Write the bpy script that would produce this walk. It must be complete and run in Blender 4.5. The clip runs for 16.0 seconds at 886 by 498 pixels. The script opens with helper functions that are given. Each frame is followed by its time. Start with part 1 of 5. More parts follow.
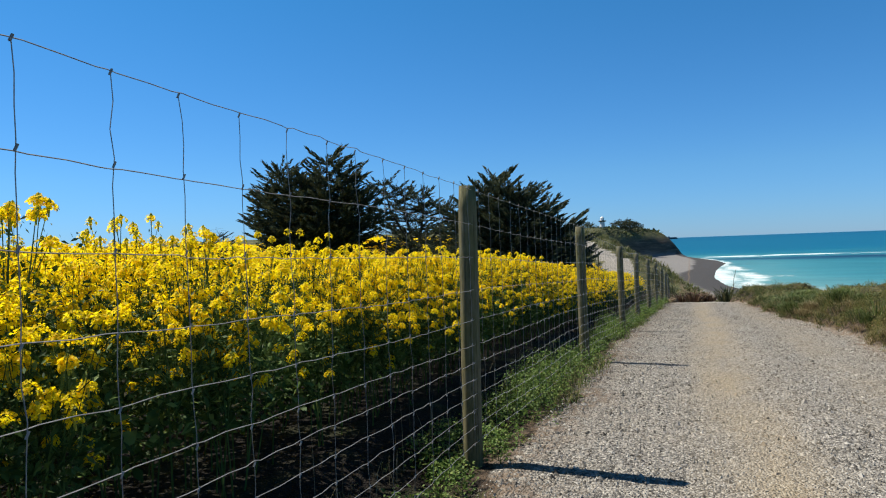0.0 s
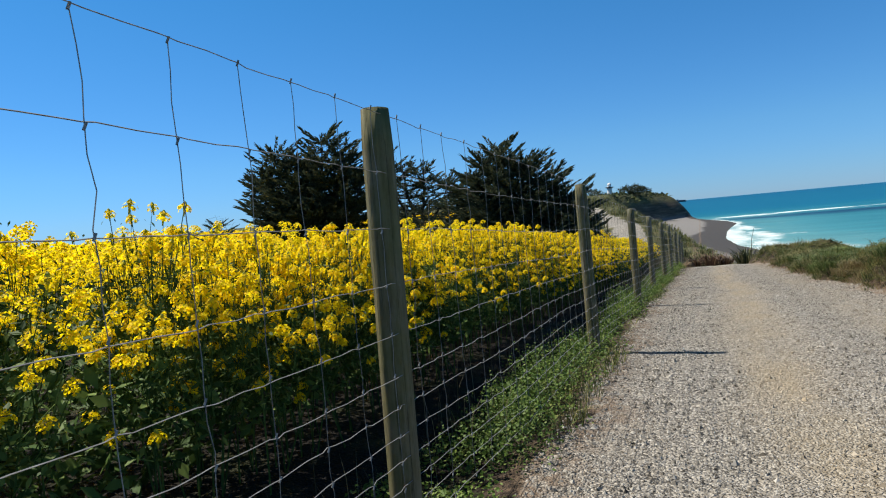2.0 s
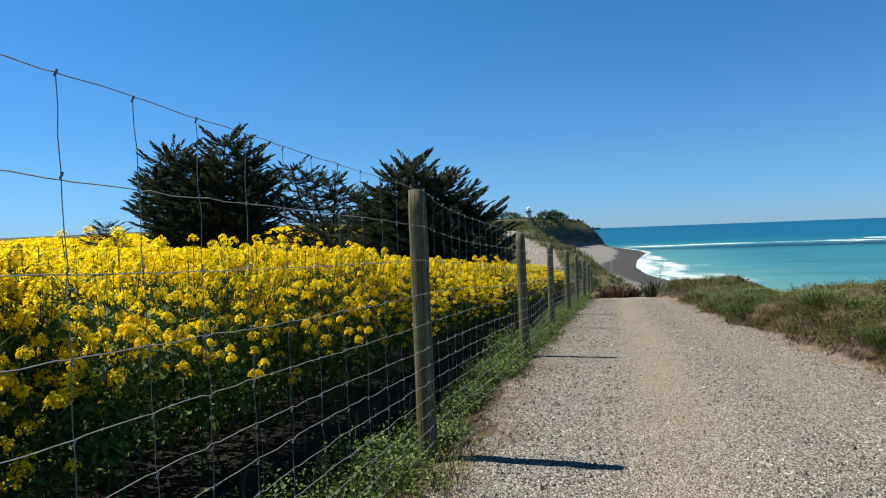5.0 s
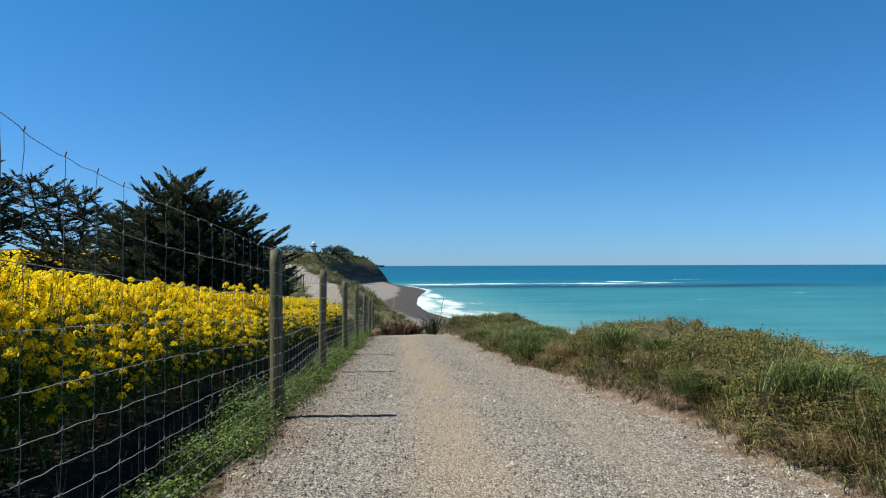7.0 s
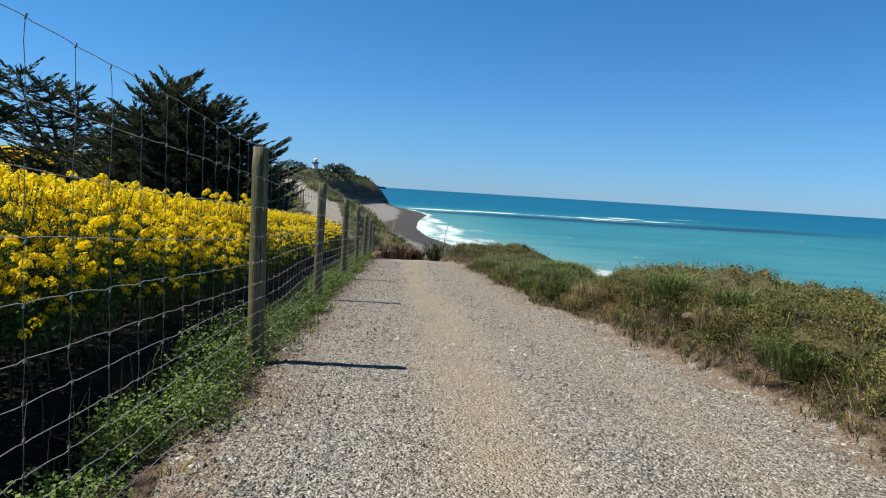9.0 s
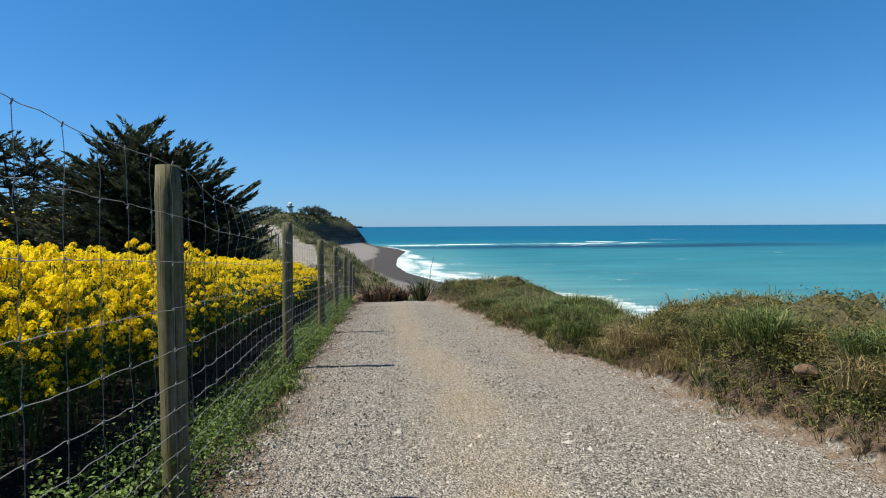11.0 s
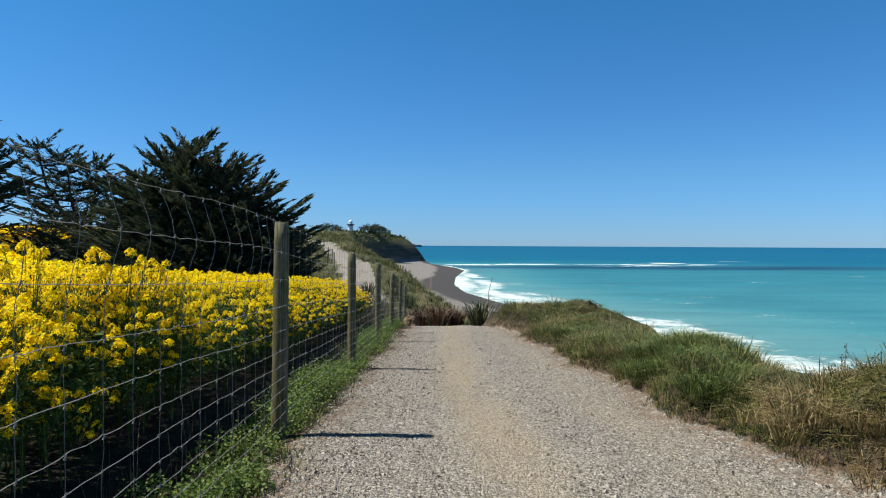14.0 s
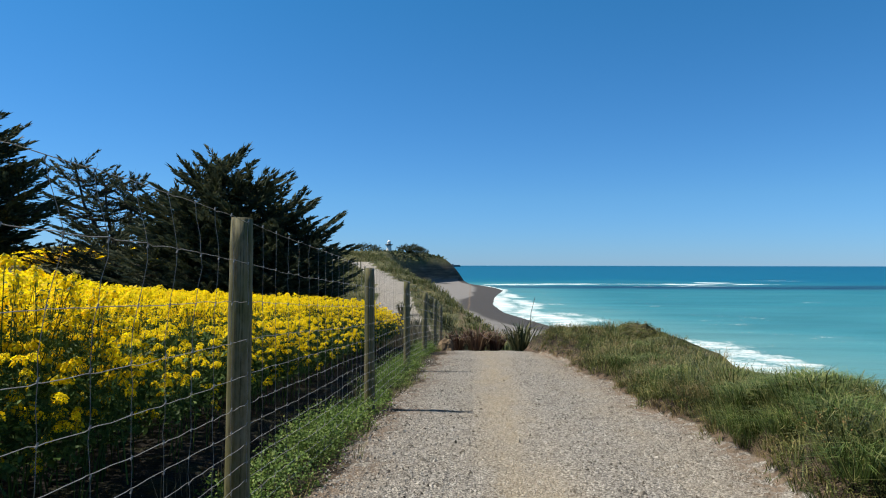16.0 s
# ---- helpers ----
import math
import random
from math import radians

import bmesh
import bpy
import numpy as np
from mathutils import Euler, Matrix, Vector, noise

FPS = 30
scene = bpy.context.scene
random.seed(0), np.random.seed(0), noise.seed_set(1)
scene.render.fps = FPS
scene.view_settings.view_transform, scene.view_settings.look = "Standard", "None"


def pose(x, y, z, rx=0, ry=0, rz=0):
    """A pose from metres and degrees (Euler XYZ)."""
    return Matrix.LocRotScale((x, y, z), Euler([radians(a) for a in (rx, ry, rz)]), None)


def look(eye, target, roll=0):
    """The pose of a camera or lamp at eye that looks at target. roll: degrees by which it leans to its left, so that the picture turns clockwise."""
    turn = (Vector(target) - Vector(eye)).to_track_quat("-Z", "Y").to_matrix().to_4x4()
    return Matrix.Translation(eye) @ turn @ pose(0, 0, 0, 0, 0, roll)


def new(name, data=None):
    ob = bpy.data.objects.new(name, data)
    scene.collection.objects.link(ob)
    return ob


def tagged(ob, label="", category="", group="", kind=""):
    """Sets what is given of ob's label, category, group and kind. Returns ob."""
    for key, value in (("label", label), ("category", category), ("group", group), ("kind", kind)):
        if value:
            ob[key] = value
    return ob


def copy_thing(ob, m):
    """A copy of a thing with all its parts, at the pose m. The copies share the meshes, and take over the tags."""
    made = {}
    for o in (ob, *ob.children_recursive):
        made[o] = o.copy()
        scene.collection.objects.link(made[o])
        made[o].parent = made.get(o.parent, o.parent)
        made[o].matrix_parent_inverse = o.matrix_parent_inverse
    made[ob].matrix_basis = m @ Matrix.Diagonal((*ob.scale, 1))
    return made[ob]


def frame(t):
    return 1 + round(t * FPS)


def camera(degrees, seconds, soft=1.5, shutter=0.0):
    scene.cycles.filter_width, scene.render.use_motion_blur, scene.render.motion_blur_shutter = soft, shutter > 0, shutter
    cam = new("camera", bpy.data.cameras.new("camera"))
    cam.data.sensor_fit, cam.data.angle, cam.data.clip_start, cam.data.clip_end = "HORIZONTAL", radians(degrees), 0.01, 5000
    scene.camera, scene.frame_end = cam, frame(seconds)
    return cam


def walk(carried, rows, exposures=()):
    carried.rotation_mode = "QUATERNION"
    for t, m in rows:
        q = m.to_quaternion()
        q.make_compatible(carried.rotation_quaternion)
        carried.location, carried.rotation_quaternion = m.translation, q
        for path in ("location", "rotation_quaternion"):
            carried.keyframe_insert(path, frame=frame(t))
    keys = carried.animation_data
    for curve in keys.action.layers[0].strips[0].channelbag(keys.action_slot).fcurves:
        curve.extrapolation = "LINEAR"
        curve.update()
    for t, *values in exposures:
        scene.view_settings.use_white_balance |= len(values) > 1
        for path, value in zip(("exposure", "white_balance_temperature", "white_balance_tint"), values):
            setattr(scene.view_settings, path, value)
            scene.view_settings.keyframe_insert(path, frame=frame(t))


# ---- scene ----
cam = camera(69.4, 16.0, soft=1.1)
PATH = [
    (0, (0.202, 1.157, 1.709), (-0.521, 3.022, 1.694), -2.1),
    (0.5, (0.139, 1.732, 1.686), (-0.582, 3.597, 1.66), -3.6),
    (1, (0.052, 2.255, 1.663), (-0.669, 4.12, 1.623), -5.2),
    (1.5, (0.002, 2.724, 1.628), (-0.718, 4.589, 1.577), -5.0),
    (2, (-0.052, 3.199, 1.615), (-0.804, 5.05, 1.527), -5.3),
    (2.5, (-0.06, 3.698, 1.581), (-0.746, 5.573, 1.46), -3.9),
    (3, (-0.046, 4.24, 1.592), (-0.738, 6.111, 1.46), -4.0),
    (3.5, (-0.009, 4.692, 1.604), (-0.696, 6.565, 1.462), -3.8),
    (4, (0.05, 5.2, 1.584), (-0.64, 7.069, 1.409), -4.0),
    (4.5, (0.037, 5.776, 1.569), (-0.646, 7.649, 1.414), -2.4),
    (5, (0.085, 6.322, 1.563), (-0.431, 8.254, 1.511), -2.2),
    (5.2, (0.093, 6.554, 1.585), (-0.199, 8.533, 1.611), -2.8),
    (7.3, (0.073, 9.04, 1.302), (0.228, 11.033, 1.349), 0.1),
    (7.5, (0.082, 9.185, 1.29), (0.236, 11.179, 1.292), 0.8),
    (8, (0.049, 9.564, 1.272), (0.213, 11.549, 1.088), 3.0),
    (8.5, (-0.018, 10.03, 1.269), (0.138, 12.015, 1.083), 3.0),
    (8.7, (-0.058, 10.227, 1.255), (0.097, 12.212, 1.067), 3.7),
    (10.8, (-0.174, 12.508, 1.174), (-0.037, 14.501, 1.075), 0.2),
    (11, (-0.187, 12.702, 1.165), (0.025, 14.689, 1.089), -0.3),
    (11.5, (-0.164, 13.121, 1.154), (0.094, 15.103, 1.22), -1.7),
    (12, (-0.184, 13.616, 1.119), (0.076, 15.599, 1.138), -0.7),
    (12.5, (-0.127, 14.075, 1.088), (0.098, 16.062, 1.07), -0.1),
    (13, (-0.102, 14.581, 1.058), (0.085, 16.572, 1.034), -0.1),
    (13.5, (-0.014, 15.14, 1.056), (0.037, 17.14, 1.036), 0.1),
    (14, (0.069, 15.652, 1.01), (0.098, 17.652, 0.994), 0.3),
    (14.5, (0.116, 16.223, 0.961), (0.127, 18.223, 0.945), -0.4),
    (15, (0.12, 16.705, 0.956), (0.122, 18.705, 0.963), -0.3),
    (15.5, (0.082, 17.171, 0.921), (0.052, 19.171, 0.944), 0.0),
    (16, (0.117, 17.721, 0.908), (0.026, 19.718, 0.954), 0.1),
]
walk(cam, [(t, look(eye, target, roll)) for t, eye, target, roll in PATH])

# ---------------- world, sun and exposure ----------------
SUN_FROM = Vector((-1.4, 0.10, 2.0)).normalized()
SUN_EL = math.asin(SUN_FROM.z)
SUN_ROT = math.atan2(SUN_FROM.x, SUN_FROM.y)
scene.view_settings.exposure = 0.5

world = bpy.data.worlds.new("sky")
scene.world = world
world.use_nodes = True
wn, wl = world.node_tree.nodes, world.node_tree.links
sky = wn.new("ShaderNodeTexSky")
sky.sky_type = "NISHITA"
sky.sun_disc = False
sky.sun_elevation, sky.sun_rotation = SUN_EL, SUN_ROT
sky.altitude, sky.air_density, sky.dust_density, sky.ozone_density = 20.0, 1.0, 0.0, 6.0
back = wn["Background"]
back.inputs["Strength"].default_value = 0.0757
# clear spring sky, bluer upwards; its unseen top is darkened to deepen the shadows
up = wn.new("ShaderNodeSeparateXYZ")
wl.new(wn.new("ShaderNodeTexCoord").outputs["Generated"], up.inputs[0])
sky_ramp = wn.new("ShaderNodeValToRGB")
sky_ramp.color_ramp.elements.new(0.1), sky_ramp.color_ramp.elements.new(0.45)
for stop, (at, blue) in zip(sky_ramp.color_ramp.elements, ((0.0, (0.39, 0.68, 1.22)), (0.1, (0.44, 0.80, 1.13)), (0.45, (0.27, 0.93, 1.16)), (0.74, (0.10, 0.23, 0.28)))):
    stop.position, stop.color = at, (*blue, 1)
wl.new(up.outputs["Z"], sky_ramp.inputs["Fac"])
tint = wn.new("ShaderNodeMix")
tint.data_type, tint.blend_type = "RGBA", "MULTIPLY"
tint.inputs[0].default_value = 1.0
wl.new(sky.outputs["Color"], tint.inputs[6])
wl.new(sky_ramp.outputs["Color"], tint.inputs[7])
wl.new(tint.outputs[2], back.inputs["Color"])

sun = new("sun", bpy.data.lights.new("sun", "SUN"))
sun.data.energy, sun.data.angle, sun.data.color = 5.0, radians(0.53), (1.0, 0.93, 0.82)
sun.matrix_world = look(SUN_FROM * 60, (0, 0, 0))



# ---------------- materials ----------------
class Mat:
    """A node material with short helpers."""

    def __init__(self, name, rough=0.8, spec=0.3, metal=0.0):
        self.m = bpy.data.materials.new(name)
        self.m.use_nodes = True
        self.t = self.m.node_tree
        self.b = self.t.nodes["Principled BSDF"]
        self.out = self.t.nodes["Material Output"]
        self.b.inputs["Roughness"].default_value = rough
        self.b.inputs["Specular IOR Level"].default_value = spec
        self.b.inputs["Metallic"].default_value = metal

    def n(self, kind, **values):
        node = self.t.nodes.new(kind)
        for key, value in values.items():
            node.inputs[key].default_value = value
        return node

    def link(self, a, b):
        self.t.links.new(a, b)

    def coords(self, scale=(1, 1, 1), world_space=True):
        if world_space:
            src = self.n("ShaderNodeNewGeometry").outputs["Position"]
        else:
            src = self.n("ShaderNodeTexCoord").outputs["Object"]
        mp = self.n("ShaderNodeMapping")
        mp.inputs["Scale"].default_value = scale
        self.link(src, mp.inputs["Vector"])
        return mp.outputs["Vector"]

    def noise(self, vec, scale, detail=4.0, rough=0.55):
        node = self.n("ShaderNodeTexNoise", Scale=scale, Detail=detail, Roughness=rough)
        self.link(vec, node.inputs["Vector"])
        return node.outputs["Fac"]

    def ramp(self, fac, *stops):
        node = self.n("ShaderNodeValToRGB")
        el = node.color_ramp.elements
        while len(el) < len(stops):
            el.new(0.5)
        for e, (p, c) in zip(el, stops):
            e.position = p
            e.color = (*c, 1) if isinstance(c, tuple) else (c, c, c, 1)
        self.link(fac, node.inputs["Fac"])
        return node.outputs["Color"]

    def mix(self, fac, a, b, mode="MIX"):
        node = self.n("ShaderNodeMix")
        node.data_type, node.blend_type = "RGBA", mode
        for value, slot in ((fac, 0), (a, 6), (b, 7)):
            if isinstance(value, bpy.types.NodeSocket):
                self.link(value, node.inputs[slot])
            else:
                node.inputs[slot].default_value = (*value, 1) if isinstance(value, tuple) else value
        return node.outputs[2]

    def math(self, op, a, b=0.0):
        node = self.n("ShaderNodeMath")
        node.operation = op
        for value, slot in ((a, 0), (b, 1)):
            if isinstance(value, bpy.types.NodeSocket):
                self.link(value, node.inputs[slot])
            else:
                node.inputs[slot].default_value = value
        return node.outputs[0]

    def attr(self, name):
        node = self.n("ShaderNodeAttribute")
        node.attribute_name = name
        return node.outputs["Fac"]

    def island(self):
        return self.n("ShaderNodeNewGeometry").outputs["Random Per Island"]

    def colour(self, socket):
        self.link(socket, self.b.inputs["Base Color"])
        return self

    def bump(self, height, strength=0.4, distance=0.01):
        node = self.n("ShaderNodeBump", Strength=strength, Distance=distance)
        self.link(height, node.inputs["Height"])
        self.link(node.outputs["Normal"], self.b.inputs["Normal"])
        return self

    def thin(self, socket, amount=0.35):
        """Lets light through, as leaves and petals do."""
        tr = self.n("ShaderNodeBsdfTranslucent")
        self.link(socket, tr.inputs["Color"])
        mx = self.n("ShaderNodeMixShader", Fac=amount)
        self.link(self.b.outputs[0], mx.inputs[1])
        self.link(tr.outputs[0], mx.inputs[2])
        self.link(mx.outputs[0], self.out.inputs["Surface"])
        return self


def leaf_material(name, *stops, rough=0.6, thin=0.3, spec=0.3, tuft=0.0):
    m = Mat(name, rough, spec)
    pick = m.island()
    if tuft:
        pick = m.math("ADD", m.math("MULTIPLY", m.attr("tuft"), tuft), m.math("MULTIPLY", pick, 1 - tuft))
    c = m.ramp(pick, *stops)
    big = m.noise(m.coords(), 0.6, 2)
    c = m.mix(1.0, c, m.ramp(big, (0.3, 0.8), (0.7, 1.15)), "MULTIPLY")
    m.colour(c)
    return m.thin(c, thin).m


def petal_material():
    m = Mat("canola_petal", 0.6, 0.2)
    c = m.ramp(m.island(), (0.0, (0.94, 0.65, 0.004)), (0.5, (0.98, 0.77, 0.006)), (1.0, (0.99, 0.84, 0.02)))
    m.colour(c)
    return m.thin(c, 0.6).m


def ground_material():
    m = Mat("ground_cover", 0.92, 0.2)
    p = m.coords()
    # fine gravel: stones of two sizes, with dust between them
    v1 = m.n("ShaderNodeTexVoronoi", Scale=62.0)
    m.link(p, v1.inputs["Vector"])
    v2 = m.n("ShaderNodeTexVoronoi", Scale=27.0)
    m.link(p, v2.inputs["Vector"])
    stone = m.ramp(v1.outputs["Color"], (0.1, (0.05, 0.05, 0.047)), (0.5, (0.25, 0.24, 0.22)), (0.9, (0.55, 0.53, 0.48)))
    stone2 = m.ramp(v2.outputs["Color"], (0.1, (0.14, 0.137, 0.13)), (0.9, (0.40, 0.385, 0.35)))
    gravel = m.mix(1.0, m.mix(0.4, stone, stone2), (1.12, 1.10, 1.075), "MULTIPLY")
    # hollows between the stones, their shade painted into the colour by noise
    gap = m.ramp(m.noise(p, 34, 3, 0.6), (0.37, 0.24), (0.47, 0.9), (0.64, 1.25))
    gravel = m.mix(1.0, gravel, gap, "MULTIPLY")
    patch = m.noise(m.coords((1.2, 0.35, 1)), 1.6, 5)
    sand = m.mix(0.4, m.mix(m.noise(p, 45, 4), (0.30, 0.235, 0.135), (0.46, 0.365, 0.22)), stone)
    wavy = m.math("ADD", m.attr("track"), m.math("MULTIPLY", m.math("SUBTRACT", m.noise(p, 2.3, 5), 0.5), 0.8))
    track = m.math("MULTIPLY", wavy, m.ramp(patch, (0.3, 0.15), (0.64, 0.85)))
    gravel = m.mix(track, gravel, sand)
    gravel = m.mix(m.ramp(m.noise(p, 0.9, 5), (0.4, 0.0), (0.7, 0.16)), gravel, (0.38, 0.33, 0.26))
    # soil, coloured near black to paint in the crop's shade, and old grass
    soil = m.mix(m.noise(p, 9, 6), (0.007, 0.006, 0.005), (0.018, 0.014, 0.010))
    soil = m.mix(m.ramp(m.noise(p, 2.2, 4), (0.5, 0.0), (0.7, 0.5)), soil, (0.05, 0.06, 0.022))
    # far slopes: tufts of green and straw
    hill = m.ramp(m.noise(p, 0.55, 8, 0.7), (0.3, (0.035, 0.045, 0.02)), (0.48, (0.10, 0.11, 0.045)), (0.62, (0.20, 0.18, 0.085)), (0.75, (0.07, 0.085, 0.03)))
    fine = m.ramp(m.noise(p, 3.5, 6, 0.7), (0.35, 0.35), (0.7, 1.25))
    hill = m.mix(1.0, hill, fine, "MULTIPLY")
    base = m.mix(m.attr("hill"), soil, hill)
    # bare cliff
    layers = m.ramp(m.noise(m.coords((0.05, 0.05, 0.9)), 1.0, 6, 0.65), (0.35, (0.035, 0.03, 0.025)), (0.55, (0.085, 0.07, 0.052)), (0.72, (0.20, 0.17, 0.13)))
    base = m.mix(m.attr("cliff"), base, layers)
    # beach shingle, wet towards the water
    shingle = m.ramp(m.noise(p, 1.3, 8, 0.65), (0.3, (0.15, 0.147, 0.145)), (0.7, (0.25, 0.243, 0.235)))
    wet = m.math("ADD", m.attr("wet"), m.math("MULTIPLY", m.math("SUBTRACT", m.noise(m.coords((0.08, 0.03, 1)), 1.0, 5), 0.5), 0.7))
    shingle = m.mix(m.ramp(wet, (0.35, 0.0), (0.6, 1.0)), shingle, (0.062, 0.06, 0.06))
    base = m.mix(m.attr("beach"), base, shingle)
    edge = m.math("ADD", m.attr("gravel"), m.math("MULTIPLY", m.math("SUBTRACT", m.noise(p, 3.2, 6), 0.5), 0.9))
    gmask = m.ramp(edge, (0.42, 0.0), (0.58, 1.0))
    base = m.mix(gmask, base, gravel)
    # dry litter along the verge
    verge = m.math("MULTIPLY", m.attr("verge"), m.ramp(m.noise(p, 7, 5), (0.38, 0.0), (0.56, 0.85)))
    base = m.mix(verge, base, m.mix(m.noise(p, 60, 3), (0.11, 0.075, 0.05), (0.27, 0.20, 0.14)))
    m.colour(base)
    relief = m.math("ADD", m.math("MULTIPLY", v1.outputs["Distance"], -0.8), m.math("MULTIPLY", v2.outputs["Distance"], -0.5))
    relief = m.math("ADD", relief, m.noise(p, 5, 6))
    return m.bump(m.math("ADD", relief, m.math("MULTIPLY", m.noise(p, 34, 3, 0.6), 0.8)), 1.0, 0.026).m


def sea_material():
    m = Mat("sea_water", 0.4, 0.1)
    p = m.coords()
    deep = m.math("ADD", m.attr("deep"), m.math("MULTIPLY", m.math("SUBTRACT", m.noise(m.coords((0.012, 0.03, 1)), 1.0, 4), 0.5), 0.3))
    water = m.ramp(deep, (0.0, (0.11, 0.275, 0.285)), (0.25, (0.05, 0.215, 0.25)), (0.5, (0.023, 0.17, 0.215)), (0.7, (0.002, 0.115, 0.195)), (1.0, (0.001, 0.09, 0.18)))
    streak = m.ramp(m.noise(m.coords((0.02, 0.10, 1)), 1.0, 6, 0.6), (0.35, 0.82), (0.7, 1.12))
    water = m.mix(1.0, water, streak, "MULTIPLY")
    water = m.mix(m.math("MULTIPLY", m.attr("reef"), m.ramp(m.noise(m.coords((0.03, 0.06, 1)), 1.0, 4), (0.3, 0.6), (0.5, 1.0))), water, (0.008, 0.045, 0.085))
    n1 = m.noise(m.coords((0.16, 0.22, 1)), 1.0, 8, 0.68)
    n2 = m.noise(m.coords((1.1, 1.4, 1)), 1.0, 6, 0.7)
    lace = m.math("ADD", m.math("MULTIPLY", m.math("SUBTRACT", n1, 0.5), 1.35), m.math("MULTIPLY", m.math("SUBTRACT", n2, 0.5), 1.35))
    foam = m.ramp(m.math("ADD", m.attr("foam"), lace), (0.40, 0.0), (0.54, 0.6), (0.78, 1.0))
    surf = m.math("ADD", m.attr("surf"), m.math("MULTIPLY", m.math("SUBTRACT", m.noise(m.coords((0.03, 0.035, 1)), 1.0, 6, 0.65), 0.5), 2.2))
    foam = m.math("MAXIMUM", foam, m.ramp(surf, (0.45, 0.0), (0.56, 1.0)))
    white = m.mix(m.ramp(m.noise(m.coords((0.12, 0.5, 1)), 1.0, 7, 0.7), (0.40, 0.0), (0.64, 1.0)), (0.34, 0.50, 0.54), (0.84, 0.86, 0.86))
    m.colour(m.mix(foam, water, white))
    rough = m.mix(foam, (0.4, 0.4, 0.4), (0.85, 0.85, 0.85))
    m.link(rough, m.b.inputs["Roughness"])
    waves = m.math("ADD", m.noise(m.coords((0.35, 0.8, 1)), 1.0, 6, 0.6), m.math("MULTIPLY", foam, 0.5))
    return m.bump(waves, 0.5, 0.35).m


def post_material():
    m = Mat("treated_pine", 0.85, 0.2)
    o = m.coords((14, 14, 0.9), False)
    grain = m.noise(o, 3.0, 8, 0.65)
    c = m.ramp(grain, (0.28, (0.055, 0.048, 0.028)), (0.5, (0.14, 0.12, 0.075)), (0.75, (0.26, 0.23, 0.15)))
    crack = m.noise(m.coords((55, 55, 0.5), False), 1.0, 4)
    c = m.mix(m.ramp(crack, (0.565, 0.0), (0.60, 0.92)), c, (0.02, 0.017, 0.012))
    c = m.mix(m.ramp(m.noise(m.coords((6, 6, 2.5), False), 3.0, 6, 0.7), (0.42, 0.0), (0.68, 0.6)), c, (0.25, 0.235, 0.20))
    green = m.noise(m.coords((3, 3, 1.2), False), 2.0, 4)
    c = m.mix(m.ramp(green, (0.40, 0.0), (0.64, 0.6)), c, (0.10, 0.115, 0.035))
    rnd = m.n("ShaderNodeObjectInfo").outputs["Random"]
    c = m.mix(m.math("MULTIPLY", rnd, 0.3), c, (0.15, 0.13, 0.075))
    c = m.mix(1.0, c, (0.86, 0.89, 0.77), "MULTIPLY")
    m.colour(c)
    return m.bump(m.math("SUBTRACT", grain, m.ramp(crack, (0.55, 0.0), (0.61, 1.0))), 0.6, 0.004).m


def plain(name, a, b, scale=6.0, rough=0.7, metal=0.0, spec=0.3, bump=0.2):
    m = Mat(name, rough, spec, metal)
    f = m.noise(m.coords(), scale, 6, 0.6)
    m.colour(m.ramp(f, (0.3, a), (0.7, b)))
    return m.bump(f, bump, 0.01).m


def stone_material():
    m = Mat("loose_stone", 0.9, 0.25)
    c = m.ramp(m.island(), (0.0, (0.03, 0.03, 0.03)), (0.3, (0.13, 0.127, 0.12)), (0.7, (0.37, 0.36, 0.335)), (1.0, (0.52, 0.51, 0.48)))
    dust = m.math("ADD", m.math("MULTIPLY", m.attr("track"), 0.7), 0.12)
    c = m.mix(m.math("MULTIPLY", m.ramp(m.noise(m.coords((1.2, 0.35, 1)), 1.6, 5), (0.32, 0.3), (0.62, 1.0)), dust), c, (0.43, 0.36, 0.26))
    return m.colour(m.mix(1.0, c, (0.95, 0.94, 0.92), "MULTIPLY")).m


MAT_GROUND = ground_material()
MAT_SEA = sea_material()
MAT_POST = post_material()
MAT_WIRE = plain("galvanised_wire", (0.17, 0.17, 0.168), (0.33, 0.33, 0.32), 30, 0.6, 0.15)
MAT_STONE = stone_material()
MAT_PETAL = petal_material()
MAT_CANOLA = leaf_material("canola_green", (0.0, (0.026, 0.055, 0.014)), (0.6, (0.055, 0.105, 0.026)), (1.0, (0.13, 0.19, 0.045)), thin=0.12, spec=0.12)
MAT_BUD = plain("canola_bud", (0.22, 0.26, 0.03), (0.50, 0.45, 0.04), 40, 0.7)
MAT_WEED = leaf_material("weed_green", (0.0, (0.04, 0.085, 0.015)), (0.6, (0.115, 0.195, 0.034)), (1.0, (0.25, 0.29, 0.08)), thin=0.2, tuft=0.45)
MAT_GRASS = leaf_material("verge_grass", (0.0, (0.014, 0.024, 0.008)), (0.32, (0.045, 0.07, 0.018)), (0.6, (0.135, 0.16, 0.044)), (0.85, (0.29, 0.265, 0.095)), (1.0, (0.42, 0.34, 0.17)), thin=0.15, tuft=0.4)
MAT_SLOPE = leaf_material("slope_grass", (0.0, (0.05, 0.07, 0.02)), (0.5, (0.11, 0.125, 0.04)), (0.8, (0.20, 0.18, 0.08)), (1.0, (0.28, 0.23, 0.12)), thin=0.25, tuft=0.7)
MAT_TUSSOCK = leaf_material("tussock_grass", (0.0, (0.018, 0.038, 0.010)), (0.35, (0.06, 0.11, 0.024)), (0.7, (0.14, 0.21, 0.046)), (1.0, (0.33, 0.34, 0.13)), thin=0.16)
